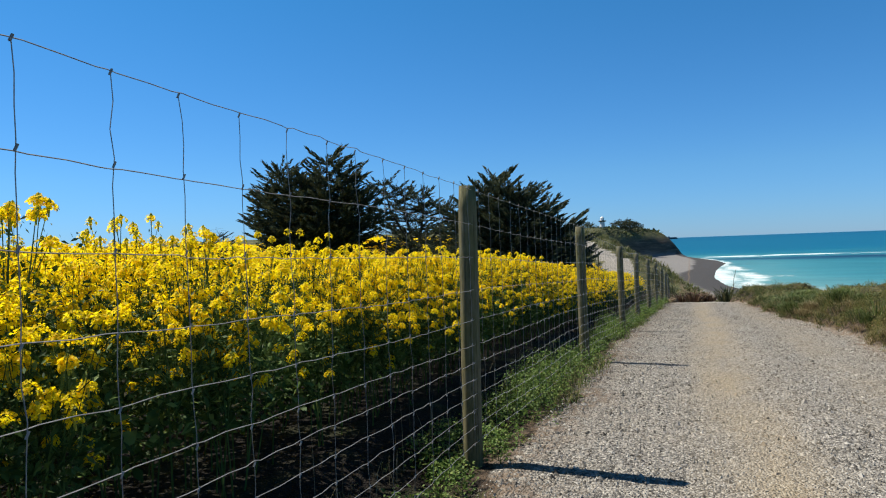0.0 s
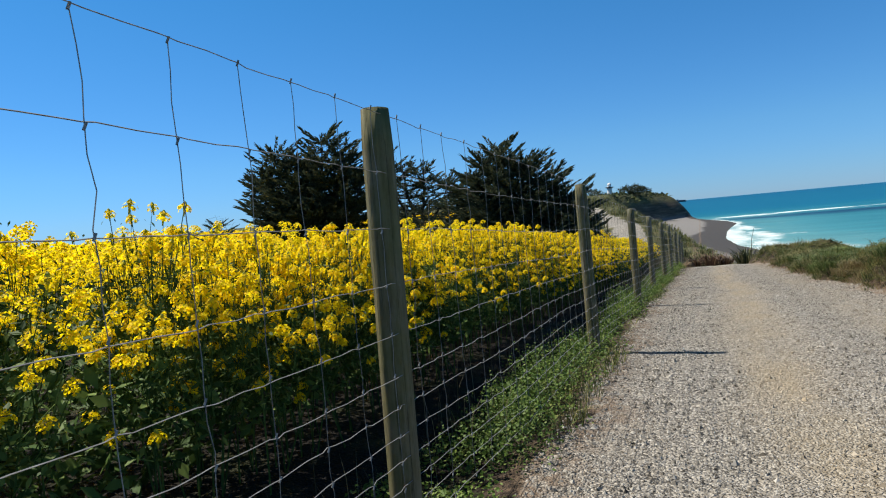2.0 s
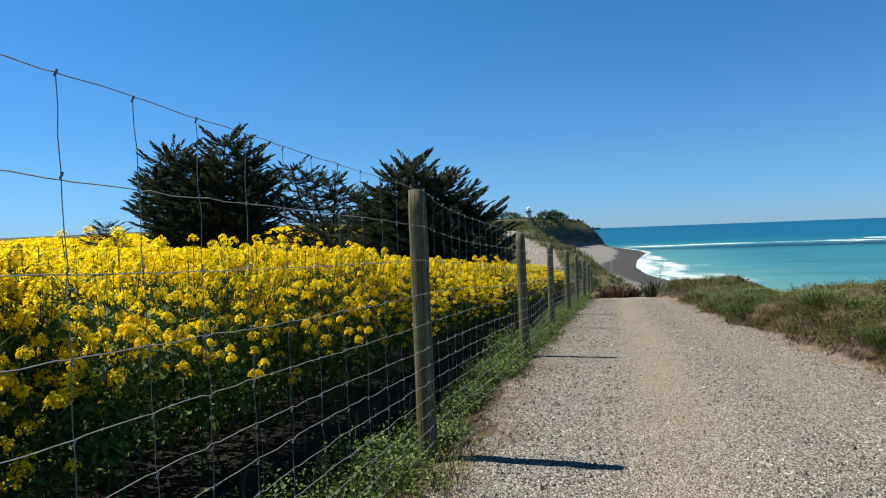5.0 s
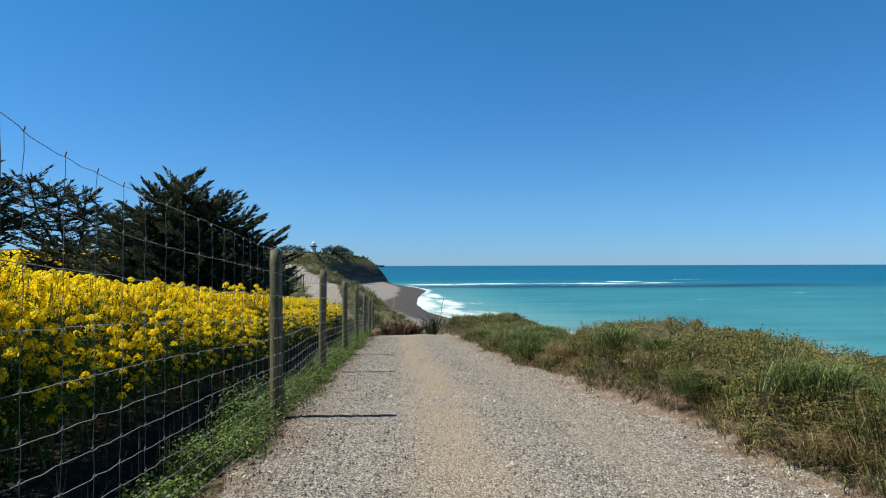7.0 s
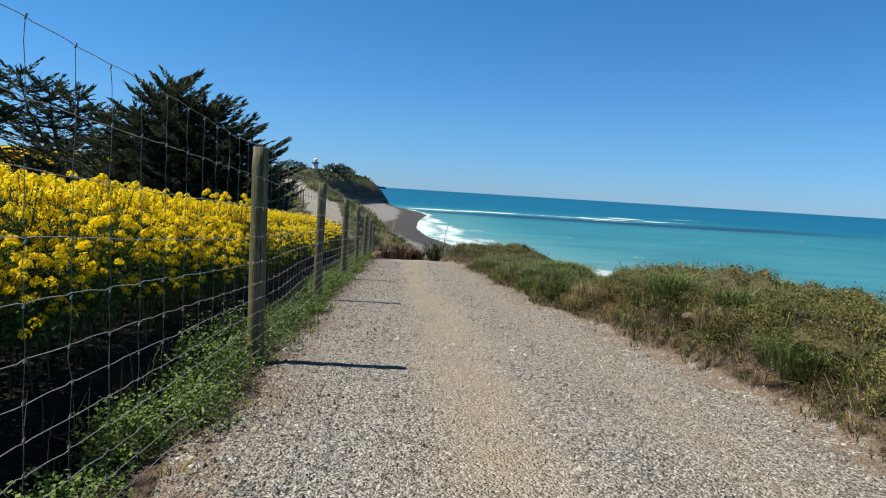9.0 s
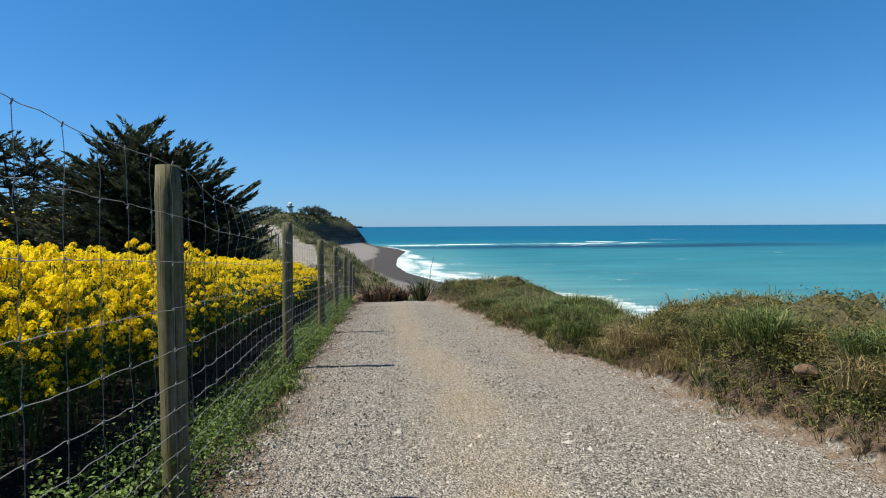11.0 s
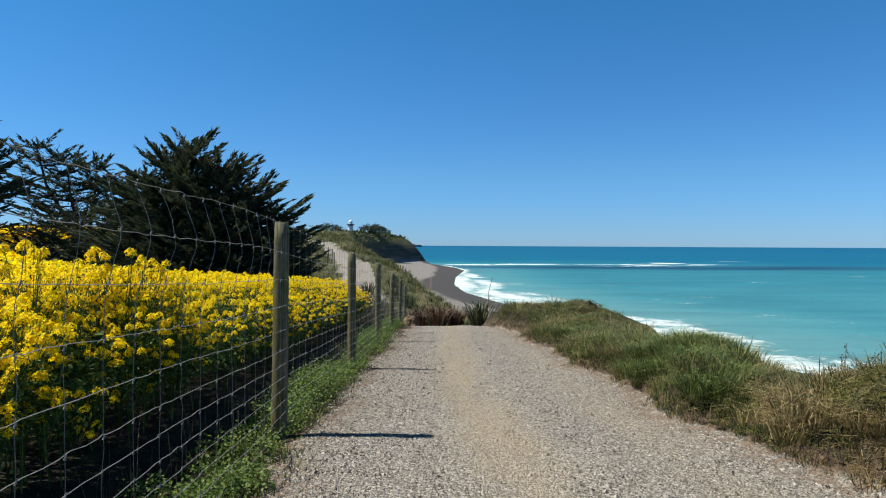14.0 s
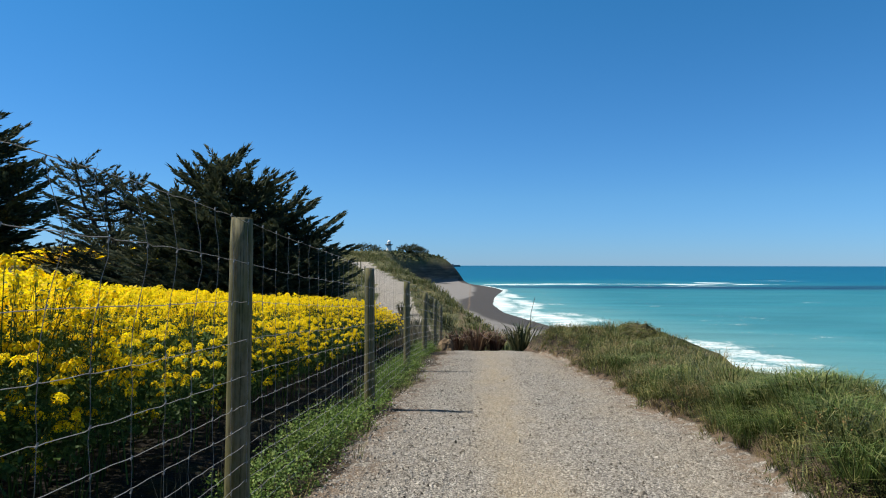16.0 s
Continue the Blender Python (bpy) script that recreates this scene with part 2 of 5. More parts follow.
MAT_STRAW = leaf_material("dry_grass", (0.0, (0.05, 0.042, 0.018)), (0.45, (0.20, 0.155, 0.065)), (0.8, (0.42, 0.335, 0.17)), (1.0, (0.12, 0.13, 0.04)), thin=0.15, tuft=0.3)
MAT_SHRUB = leaf_material("shrub_leaf", (0.0, (0.035, 0.044, 0.014)), (0.35, (0.12, 0.135, 0.036)), (0.7, (0.205, 0.195, 0.058)), (1.0, (0.32, 0.20, 0.088)), thin=0.25, tuft=0.6)
MAT_CYPRESS = leaf_material("cypress_foliage", (0.0, (0.044, 0.058, 0.040)), (0.7, (0.074, 0.096, 0.055)), (1.0, (0.125, 0.125, 0.066)), rough=0.75, thin=0.2, spec=0.15)
MAT_FLAX = leaf_material("flax_leaf", (0.0, (0.03, 0.045, 0.02)), (0.7, (0.07, 0.085, 0.035)), (1.0, (0.20, 0.18, 0.09)), thin=0.15)
MAT_FLAX_DRY = leaf_material("dry_flax_leaf", (0.0, (0.06, 0.035, 0.025)), (0.6, (0.13, 0.075, 0.05)), (1.0, (0.24, 0.17, 0.10)), thin=0.15)
MAT_REED = leaf_material("grey_reed", (0.0, (0.05, 0.045, 0.03)), (0.6, (0.12, 0.11, 0.07)), (1.0, (0.24, 0.22, 0.15)), thin=0.2)
MAT_BARK = plain("bark", (0.035, 0.028, 0.022), (0.11, 0.09, 0.07), 8, 0.9)
MAT_WHITE = plain("white_paint", (0.70, 0.71, 0.70), (0.82, 0.82, 0.80), 2, 0.6)
MAT_DARKMETAL = plain("dark_gallery", (0.05, 0.05, 0.05), (0.10, 0.10, 0.09), 3, 0.7)
MAT_SHIP = plain("ship_hull", (0.05, 0.07, 0.10), (0.09, 0.11, 0.14), 0.2, 0.7)
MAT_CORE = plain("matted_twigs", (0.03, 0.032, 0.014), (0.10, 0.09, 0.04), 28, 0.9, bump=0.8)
MAT_CLAY = plain("tan_clay", (0.07, 0.05, 0.032), (0.21, 0.155, 0.095), 4, 0.95, bump=0.8)
MAT_ROCK = plain("clay_rock", (0.08, 0.05, 0.035), (0.19, 0.125, 0.085), 14, 0.95, bump=0.6)


# ---------------- mesh helpers ----------------
def mesh_from(name, V, F, mats, M=None, smooth=False):
    me = bpy.data.meshes.new(name)
    V, F = np.asarray(V, np.float32), np.asarray(F, np.int32)
    k = F.shape[1]
    me.vertices.add(len(V))
    me.vertices.foreach_set("co", V.ravel())
    me.loops.add(F.size)
    me.loops.foreach_set("vertex_index", F.ravel())
    me.polygons.add(len(F))
    me.polygons.foreach_set("loop_start", np.arange(0, F.size, k, dtype=np.int32))
    for m in mats:
        me.materials.append(m)
    if M is not None:
        me.polygons.foreach_set("material_index", np.asarray(M, np.int32))
    me.polygons.foreach_set("use_smooth", np.full(len(F), smooth))
    me.update(calc_edges=True)
    return me


def part(name, data, material, parent, label=""):
    """One mesh object under a thing; data is (V, F) or a ready mesh."""
    me = data if isinstance(data, bpy.types.Mesh) else mesh_from(name, data[0], data[1], [material])
    ob = new(name, me)
    ob.parent = parent
    if label:
        ob["label"] = label
    return ob


def attribute(me, name, values):
    a = me.attributes.new(name, "FLOAT", "POINT")
    a.data.foreach_set("value", np.asarray(values, np.float32).ravel())


def join(*pieces):
    V, F, off = [], [], 0
    for v, f in pieces:
        V.append(v), F.append(np.asarray(f) + off)
        off += len(v)
    return np.concatenate(V), np.concatenate(F)


def tube(points, r0, r1, sides=4, cap=True):
    """A tapered tube along points, in triangles."""
    P = np.asarray(points, float)
    n = len(P)
    d = np.gradient(P, axis=0)
    d /= np.linalg.norm(d, axis=1)[:, None] + 1e-9
    ref = np.where(np.abs(d[:, 2:3]) > 0.9, [[1.0, 0, 0]], [[0, 0, 1.0]])
    u = np.cross(d, ref)
    u /= np.linalg.norm(u, axis=1)[:, None] + 1e-9
    w = np.cross(d, u)
    r = np.linspace(r0, r1, n)[:, None, None]
    a = np.arange(sides) * 2 * np.pi / sides
    V = (P[:, None] + r * (np.cos(a)[None, :, None] * u[:, None] + np.sin(a)[None, :, None] * w[:, None])).reshape(-1, 3)
    i, j = np.meshgrid(np.arange(n - 1), np.arange(sides), indexing="ij")
    q = np.stack([i * sides + j, i * sides + (j + 1) % sides, (i + 1) * sides + (j + 1) % sides, (i + 1) * sides + j], -1).reshape(-1, 4)
    F = np.concatenate([q[:, [0, 1, 2]], q[:, [0, 2, 3]]])
    if cap:
        fan = np.array([[(n - 1) * sides, (n - 1) * sides + k, (n - 1) * sides + k + 1] for k in range(1, sides - 1)])
        F = np.concatenate([F, fan]) if len(fan) else F
    return V, F


def unit(a):
    return a / (np.linalg.norm(a, axis=-1, keepdims=True) + 1e-9)


def blades(base, height, width, lean, az, r):
    """Curved grass blades of three triangles each, one island a blade."""
    n = len(base)
    out = np.stack([np.cos(az), np.sin(az), np.zeros(n)], -1)
    turn = az + np.pi / 2 + r.normal(0, 0.5, n)
    side = np.stack([np.cos(turn), np.sin(turn), np.zeros(n)], -1) * (width / 2)[:, None]
    h = height[:, None]
    mid = base + out * (lean * height * 0.3)[:, None] + np.array([0, 0, 0.6]) * h
    tip = base + out * (lean * height)[:, None] + np.array([0, 0, 1.0]) * h * (1 - 0.35 * np.clip(lean, 0, 1.5))[:, None]
    V = np.stack([base - side, base + side, mid + side * 0.75, mid - side * 0.75, tip], 1).reshape(-1, 3)
    o = (np.arange(n) * 5)[:, None]
    F = np.concatenate([o + [0, 1, 2], o + [0, 2, 3], o + [3, 2, 4]])
    return V, F


def tufts(centres, per, height_, width, spread, r, arch=0.0):
    """Grass in tufts: blades fan out from each centre, and share a random shade."""
    n = len(centres)
    a = r.uniform(0, 2 * np.pi, (n, per))
    d = spread * np.sqrt(r.random((n, per)))
    base = centres[:, None, :] + np.stack([d * np.cos(a), d * np.sin(a), 0 * d - 0.01], -1)
    h = height_[:, None] * r.uniform(0.55, 1.15, (n, per))
    lean = 0.15 + 0.65 * d / spread + r.uniform(0, 0.3, (n, per)) + arch * r.random((n, per))
    v, f = blades(base.reshape(-1, 3), h.ravel(), r.uniform(0.6, 1.3, n * per) * width, lean.ravel(), (a + r.normal(0, 0.5, (n, per))).ravel(), r)
    return v, f, np.repeat(r.random(n), per * 5)


def patchy(p, r):
    """A slowly changing random shade, for leaves that grow in patches."""
    w = np.sin(p[:, 0] * 5.1 + 2 * np.sin(p[:, 1] * 1.7)) * np.sin(p[:, 1] * 3.7 + 1.5 * np.sin(p[:, 0] * 2.3))
    return np.clip(0.5 + 0.4 * w + r.normal(0, 0.12, len(p)), 0, 1)


def leaves(pos, size, r, flat=0.5, ratio=0.55):
    """Small folded leaves (two triangles), one island a leaf."""
    n = len(pos)
    d = unit(r.normal(0, 1, (n, 3)) * [1, 1, flat])
    s = unit(np.cross(d, unit(r.normal(0, 1, (n, 3)) * [0.5, 0.5, 1] + [0, 0, 0.6])))
    sz = np.broadcast_to(size, (n,))[:, None]
    V = np.stack([pos, pos + (d * 0.5 + s * ratio / 2) * sz, pos + d * sz, pos + (d * 0.5 - s * ratio / 2) * sz + [0, 0, 0.004]], 1).reshape(-1, 3)
    o = (np.arange(n) * 4)[:, None]
    return V, np.concatenate([o + [0, 1, 2], o + [0, 2, 3]])


def scatter(variants, pos, yaw, scale, pick, tilt=None):
    """Copies of variant triangle sets (V, F, M), laid at places as one mesh's arrays."""
    Vs, Fs, Ms, off = [], [], [], 0
    for k, (v, f, m) in enumerate(variants):
        idx = np.where(pick == k)[0]
        if not len(idx):
            continue
        c, s = np.cos(yaw[idx]), np.sin(yaw[idx])
        x = v[None, :, 0] * c[:, None] - v[None, :, 1] * s[:, None]
        y = v[None, :, 0] * s[:, None] + v[None, :, 1] * c[:, None]
        z = np.broadcast_to(v[None, :, 2], x.shape)
        P = np.stack([x, y, z], -1) * scale[idx][:, None, None]
        if tilt is not None:
            P[..., :2] += P[..., 2:3] * tilt[idx][:, None, :]
        P = P + pos[idx][:, None, :]
        Vs.append(P.reshape(-1, 3))
        Fs.append((f[None] + (np.arange(len(idx)) * len(v))[:, None, None]).reshape(-1, 3) + off)
        Ms.append(np.tile(m, len(idx)))
        off += len(idx) * len(v)
    return np.concatenate(Vs), np.concatenate(Fs), np.concatenate(Ms)


def ring(r, z, n=16):
    a = np.arange(n) * 2 * np.pi / n
    return np.stack([r * np.cos(a), r * np.sin(a), np.full(n, z)], -1)


def lathe(rows, n=16):
    V = np.concatenate([ring(r, z, n) for r, z in rows])
    F = []
    for k in range(len(rows) - 1):
        for a in range(n):
            b = (a + 1) % n
            F += [(k * n + a, k * n + b, (k + 1) * n + b), (k * n + a, (k + 1) * n + b, (k + 1) * n + a)]
    return V, np.array(F)


# ---------------- the lie of the land ----------------
def smooth(a, b, x):
    t = np.clip((x - a) / (b - a), 0, 1)
    return t * t * (3 - 2 * t)


PROFILE_Y = np.array([-200, -10, 1.2, 5.8, 11.1, 16.4, 21.7, 26.7, 30, 33, 36, 39, 41, 43, 48, 52, 60, 75, 100, 150, 200, 300, 400, 470, 700, 4500])
PROFILE_Z = np.array([2, 0.5, 0.18, 0.04, -0.17, -0.44, -0.83, -1.20, -1.40, -1.58, -1.74, -1.98, -2.25, -2.55, -3.15, -3.7, -4.9, -4.4, -2.0, 1.2, 4.0, 6.0, 7.4, 6.0, 5, 25])
INLAND_Y = np.array([-200, 0, 20, 40, 55, 70, 86, 120, 200, 300, 500, 4500])
INLAND_Z = np.array([2.0, 0.9, 0.5, -0.5, -0.9, -0.2, 0.4, 1.5, 5.5, 7.5, 9, 40])
EDGE_Y = np.array([-200, 0, 20, 30, 40, 46, 52, 60, 75, 100, 150, 200, 300, 345, 400, 450, 462, 480, 520, 700, 4500])
EDGE_X = np.array([5.2, 5.2, 5.2, 5.2, 5.6, 5.0, 3.6, 1.8, -1.0, -6, -18, -27, -42, -48, -42, -33, -36, -90, -200, -600, -2500])
FOOT_X = np.array([16, 16, 16, 16, 16, 15, 13, 10, 7, 2, -10, -18, -30, -34, -24, -5, -9, -70, -185, -590, -2490])
SHORE_Y = np.array([-200, 60, 90, 110, 135, 158, 200, 235, 280, 313, 350, 390, 420, 452, 470, 520, 700, 4500])
SHORE_X = np.array([92, 47, 39, 34.5, 27.5, 18, 9, 7, 9, 12, 16, 13, 7, -3, -7, -175, -585, -2480])
SEA = -13.0


def profile(y):
    return (np.interp(y - 1.2, PROFILE_Y, PROFILE_Z) + np.interp(y + 1.2, PROFILE_Y, PROFILE_Z)) / 2


def path_mid(y):
    return np.interp(y, [-50, 37, 45, 60, 80, 100, 140, 155, 175, 260], [0.95, 0.8, 0.5, -3, -7, -10.5, -20.5, -26, -45, -90])


def path_right(y):
    return np.interp(y, [-50, 0, 10, 18, 21, 22.3, 24, 30, 36, 40], [3.5, 3.4, 3.25, 3.1, 3.0, 2.82, 2.86, 2.75, 2.5, 2.3]) + 0.10 * np.sin(y * 1.3) + 0.07 * np.sin(y * 2.9 + 1)


def along(x, y):
    """The mounds on the bank lie askew to the path between y = 17 and 33."""
    return y - 0.9 * np.clip(x - 3.6, -0.9, 1.6) * smooth(16, 20, y) * smooth(33, 27, y)


def bank(x, y):
    """The bank of turf between the path and the cliff, in lumpy mounds."""
    amp = np.interp(along(x, y), [-20, 5, 14, 18, 19.4, 20.6, 21.5, 22.2, 22.7, 23.2, 24.2, 25.8, 28, 30, 33, 37, 40, 43, 47], [0.46, 0.48, 0.60, 0.70, 0.70, 0.63, 0.47, 0.18, 0.28, 0.46, 0.52, 0.42, 0.30, 0.22, 0.27, 0.64, 0.72, 0.65, 0.0])
    sea = np.interp(y, [20, 22, 23, 24.2, 25.2, 28, 31, 35], [7.0, 5.4, 4.7, 4.8, 5.0, 5.5, 6.0, 7.5])
    lumps = 0.10 * np.sin(y * 2.3 + 1.4 * np.sin(x * 1.6)) * np.sin(x * 2.9 + 0.8 * y) + 0.035 * np.sin(y * 5.3 + x * 2) * np.sin(x * 6.1 - y)
    d = x - path_right(y)
    return (amp * smooth(-0.10, 0.50, d) + lumps * smooth(0.0, 0.3, d) * amp * 1.8) * smooth(0.0, -0.9, x - sea) * (y < 47)


def height(x, y):
    x, y = np.broadcast_arrays(np.asarray(x, float), np.asarray(y, float))
    p = profile(y)
    inland = np.interp(y, INLAND_Y, INLAND_Z)
    mid = np.where(y < 60, -1.5, path_mid(y) - 2)
    w = smooth(1.0, 30.0, mid - x)
    z = p * (1 - w) + inland * w
    z = z + bank(x, y)
    z = z - 0.05 * smooth(-1.0, -1.5, x) * smooth(-2.2, -1.7, x) * (y < 45) + 0.12 * smooth(-1.7, -2.4, x) * smooth(50, 40, y)
    z = z + 0.035 * np.exp(-(((x - 1.25) / 0.5) ** 2)) * (y < 40)
    e, f = np.interp(y, EDGE_Y, EDGE_X), np.interp(y, EDGE_Y, FOOT_X)
    s = np.interp(y, SHORE_Y, SHORE_X)
    t = np.clip((x - e) / (f - e), 0, 1)
    b = (x - f) / np.maximum(s - f, 1.0)
    beach = np.where(b < 1, SEA + 2.6 * np.clip(1 - b, 0, 1) ** 0.8, SEA - 1.5 * np.clip(b - 1, 0, 1.5))
    z = np.where(x > e, z + (beach - z) * t ** np.interp(y, [300, 380, 420], [1.7, 2.3, 2.9]), z)
    wob = np.where(y > 60, np.sin(x * 0.31 + y * 0.17) * 0.3 + np.sin(x * 0.13 - y * 0.23) * 0.3, 0)
    return z + wob * (t < 0.8) * smooth(60, 90, y)


def axis(*runs):
    out = [np.array([runs[0][0]], float)]
    for a, b, step in runs:
        out.append(np.linspace(a, b, max(2, int(round((b - a) / step)) + 1))[1:])
    return np.concatenate(out)


def grid_mesh(name, xs, ys, zf, mats, smoothed=True):
    X, Y = np.meshgrid(xs, ys)
    Z = zf(X, Y)
    nx, ny = len(xs), len(ys)
    i, j = np.meshgrid(np.arange(ny - 1), np.arange(nx - 1), indexing="ij")
    F = np.stack([i * nx + j, i * nx + j + 1, (i + 1) * nx + j + 1, (i + 1) * nx + j], -1).reshape(-1, 4)
    return mesh_from(name, np.stack([X, Y, Z], -1).reshape(-1, 3), F, mats, smooth=smoothed), X, Y, Z


# ---------------- ground ----------------
gx = axis((-3200, -200, 250), (-200, -60, 10), (-60, -10, 1.25), (-10, -2.4, 0.4), (-2.4, 6.0, 0.14), (6.0, 20, 0.8), (20, 80, 4), (80, 400, 40))
gy = axis((-200, -6, 12), (-6, 44, 0.22), (44, 110, 1.2), (110, 480, 4), (480, 900, 35), (900, 4500, 400))
ground_noise = np.random.default_rng(3)


def ground_z(X, Y):
    Z = height(X, Y)
    near = (X > -2.4) & (X < 6.0) & (Y > -6) & (Y < 44)
    return Z + near * ground_noise.normal(0, 0.004, X.shape)


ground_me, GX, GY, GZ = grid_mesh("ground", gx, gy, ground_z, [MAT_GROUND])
left_edge = np.interp(GY, [-50, 12, 22, 30, 37, 45], [-1.12, -1.15, -1.2, -1.0, -0.75, -0.9]) + 0.1 * np.sin(GY * 1.7) + 0.08 * np.sin(GY * 3.7 + 2)
g_near = smooth(-0.15, 0.15, GX - left_edge) * smooth(0.15, -0.15, GX - path_right(GY))
g_far = smooth(0.2, -0.2, np.abs(GX - path_mid(GY)) - np.interp(GY, [38, 48, 70], [1.45, 1.5, 2.0]))
gravel = np.where(GY < 38, g_near, g_far) * (GY < 172)
attribute(ground_me, "gravel", gravel)
attribute(ground_me, "track", np.exp(-(((GX - 0.62 - 0.1 * np.sin(GY * 0.4)) / 0.42) ** 2)) + 0.35 * np.exp(-(((GX - 2.1) / 0.5) ** 2)))
attribute(ground_me, "verge", np.exp(-(((GX - left_edge - 0.08) / 0.28) ** 2)) + 1.05 * np.exp(-(((GX - path_right(GY) + 0.06) / 0.27) ** 2)) * (GY < 44))
e_, f_, s_ = (np.interp(GY, a, b) for a, b in ((EDGE_Y, EDGE_X), (EDGE_Y, FOOT_X), (SHORE_Y, SHORE_X)))
attribute(ground_me, "beach", smooth(-1.5, 0.5, GX - f_))
attribute(ground_me, "wet", smooth(1.0, 0.3, (s_ - GX) / np.interp(GY, [100, 200, 280, 350, 450], [18, 18, 14, 21, 14])))
attribute(ground_me, "cliff", smooth(0.42, 0.68, (GX - e_) / (f_ - e_)) * smooth(3, -2, GZ) * smooth(330, 400, GY))
attribute(ground_me, "hill", np.maximum(smooth(44, 52, GY), smooth(3.5, 5, GX)))
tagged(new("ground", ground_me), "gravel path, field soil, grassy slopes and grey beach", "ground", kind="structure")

# ---------------- sea ----------------
sx = axis((-2600, -60, 120), (-60, 260, 2.6), (260, 700, 15), (700, 4300, 240))
sy = axis((-1500, 40, 110), (40, 600, 2.8), (600, 1200, 30), (1200, 4800, 240))
shore_pts = np.stack([np.interp(np.linspace(40, 452, 240), SHORE_Y, SHORE_X), np.linspace(40, 452, 240)], -1)


def shore_distance(X, Y):
    d = np.full(X.shape, 1e9)
    for a, b in shore_pts:
        d = np.minimum(d, (X - a) ** 2 + (Y - b) ** 2)
    return np.sqrt(d)


SX, SY = np.meshgrid(sx, sy)
sdist = shore_distance(SX, SY)


def blob(cx, cy, rx, ry, tilt=0.0):
    u = (SX - cx) + 0.0
    v = (SY - cy) - tilt * u
    return np.exp(-((u / rx) ** 2 + (v / ry) ** 2))


wash = np.interp(SY, [40, 90, 140, 180, 240, 300, 340, 400, 452], [16, 18, 17, 21, 22, 12, 5, 3, 3]) * (1 + 0.25 * np.sin(SY * 0.11) + 0.15 * np.sin(SY * 0.31 + SX * 0.1))
foam_shore = 0.93 * smooth(1.3, 0.3, sdist / wash) * (0.76 + 0.24 * np.cos(sdist * 0.62 + 1.8 * np.sin(SY * 0.045) + 0.9 * np.sin(SY * 0.13)))
foam_second = np.exp(-(((sdist - wash * 2.1) / (wash * 0.28)) ** 2)) * 0.30 * smooth(60, 120, SY)
reef_foam = 0.5 * (blob(135, 418, 50, 9) + 0.85 * blob(70, 448, 50, 10) + 0.8 * blob(25, 430, 30, 10) + 0.9 * blob(165, 450, 45, 11) + 0.7 * blob(95, 470, 40, 8, 0.1) + 0.9 * blob(255, 560, 30, 18) + 0.6 * blob(40, 385, 26, 9) + 0.7 * blob(150, 480, 14, 16))
caps = 0.0 * SX
for cx, cy, r in ((330, 700, 9), (120, 250, 4), (190, 300, 4), (420, 620, 9), (520, 520, 7), (230, 215, 3), (90, 640, 9), (610, 900, 14)):
    caps = np.maximum(caps, 0.5 * blob(cx, cy, r * 1.6, r))
foam_field = np.clip(np.maximum.reduce([foam_shore, foam_second, reef_foam, caps]), 0, 1)
swell = 0.5 * foam_field * smooth(30, 50, sdist) + 0.12 * np.sin(SY * 0.19 + SX * 0.03) * smooth(15, 60, sdist)
sea_me, *_ = grid_mesh("sea", sx, sy, lambda X, Y: np.where((X > -60) & (X < 260) & (Y > 40) & (Y < 600), SEA + swell, SEA), [MAT_SEA])
attribute(sea_me, "foam", foam_field)
breakers = blob(28, 452, 26, 14) + blob(62, 462, 24, 12) + blob(112, 462, 44, 13) + blob(152, 456, 34, 13) + blob(176, 500, 16, 14) + blob(8, 425, 24, 10) + 0.8 * blob(200, 470, 26, 8)
attribute(sea_me, "surf", np.clip(0.62 * breakers, 0, 0.95))
far = np.hypot(SX, SY)
attribute(sea_me, "deep", 0.30 * smooth(8, 60, sdist) + 0.14 * smooth(150, 350, far) + 0.36 * smooth(330, 760, far) + 0.2 * smooth(700, 3000, far))
attribute(sea_me, "reef", np.clip(1.2 * blob(170, 398, 105, 24) + blob(60, 405, 60, 18) + 0.8 * blob(250, 430, 60, 20), 0, 1))
tagged(new("sea", sea_me), "turquoise sea with white surf and small whitecaps", "sea", kind="structure")


# ---------------- deer fence ----------------
POST_Y = [-4.8, 0.5, 5.8, 11.08, 16.48, 21.87, 27.05, 32.3, 37.6, 42.9, 48.2]
POST_X = [-1.40, -1.40, -1.412, -1.37, -1.335, -1.42, -1.375, -1.365, -1.365, -1.365, -1.365]
TOPS = [2.5, 2.365, 2.147, 1.90, 1.505, 1.205, 0.84, 0.50, 0.0, -0.49, -1.1]
fence = tagged(new("deer_fence"), "tall wire netting fence on round timber posts", "fence")


def post_mesh(r, h, seed):
    q = np.random.default_rng(seed)
    n, rows = 20, 16
    V = []
    flats = q.normal(0, 0.025, n)
    for k in range(rows):
        z = -0.5 + (h + 0.5) * k / (rows - 1)
        rr = r * (1.06 - 0.10 * k / rows)
        if k == rows - 1:
            z, rr = h + 0.004, rr * 0.9
        for a in range(n):
            ang = 2 * np.pi * a / n
            w = rr * (1 + flats[a] + q.normal(0, 0.012))
            V.append((w * np.cos(ang), w * np.sin(ang), z))
    V.append((0, 0, h + 0.008))
    F = []
    for k in range(rows - 1):
        for a in range(n):
            b = (a + 1) % n
            i, j = k * n, (k + 1) * n
            F += [(i + a, i + b, j + b), (i + a, j + b, j + a)]
    top = (rows - 1) * n
    F += [(top + a, top + (a + 1) % n, len(V) - 1) for a in range(n)]
    return mesh_from("post", V, F, [MAT_POST], smooth=True)


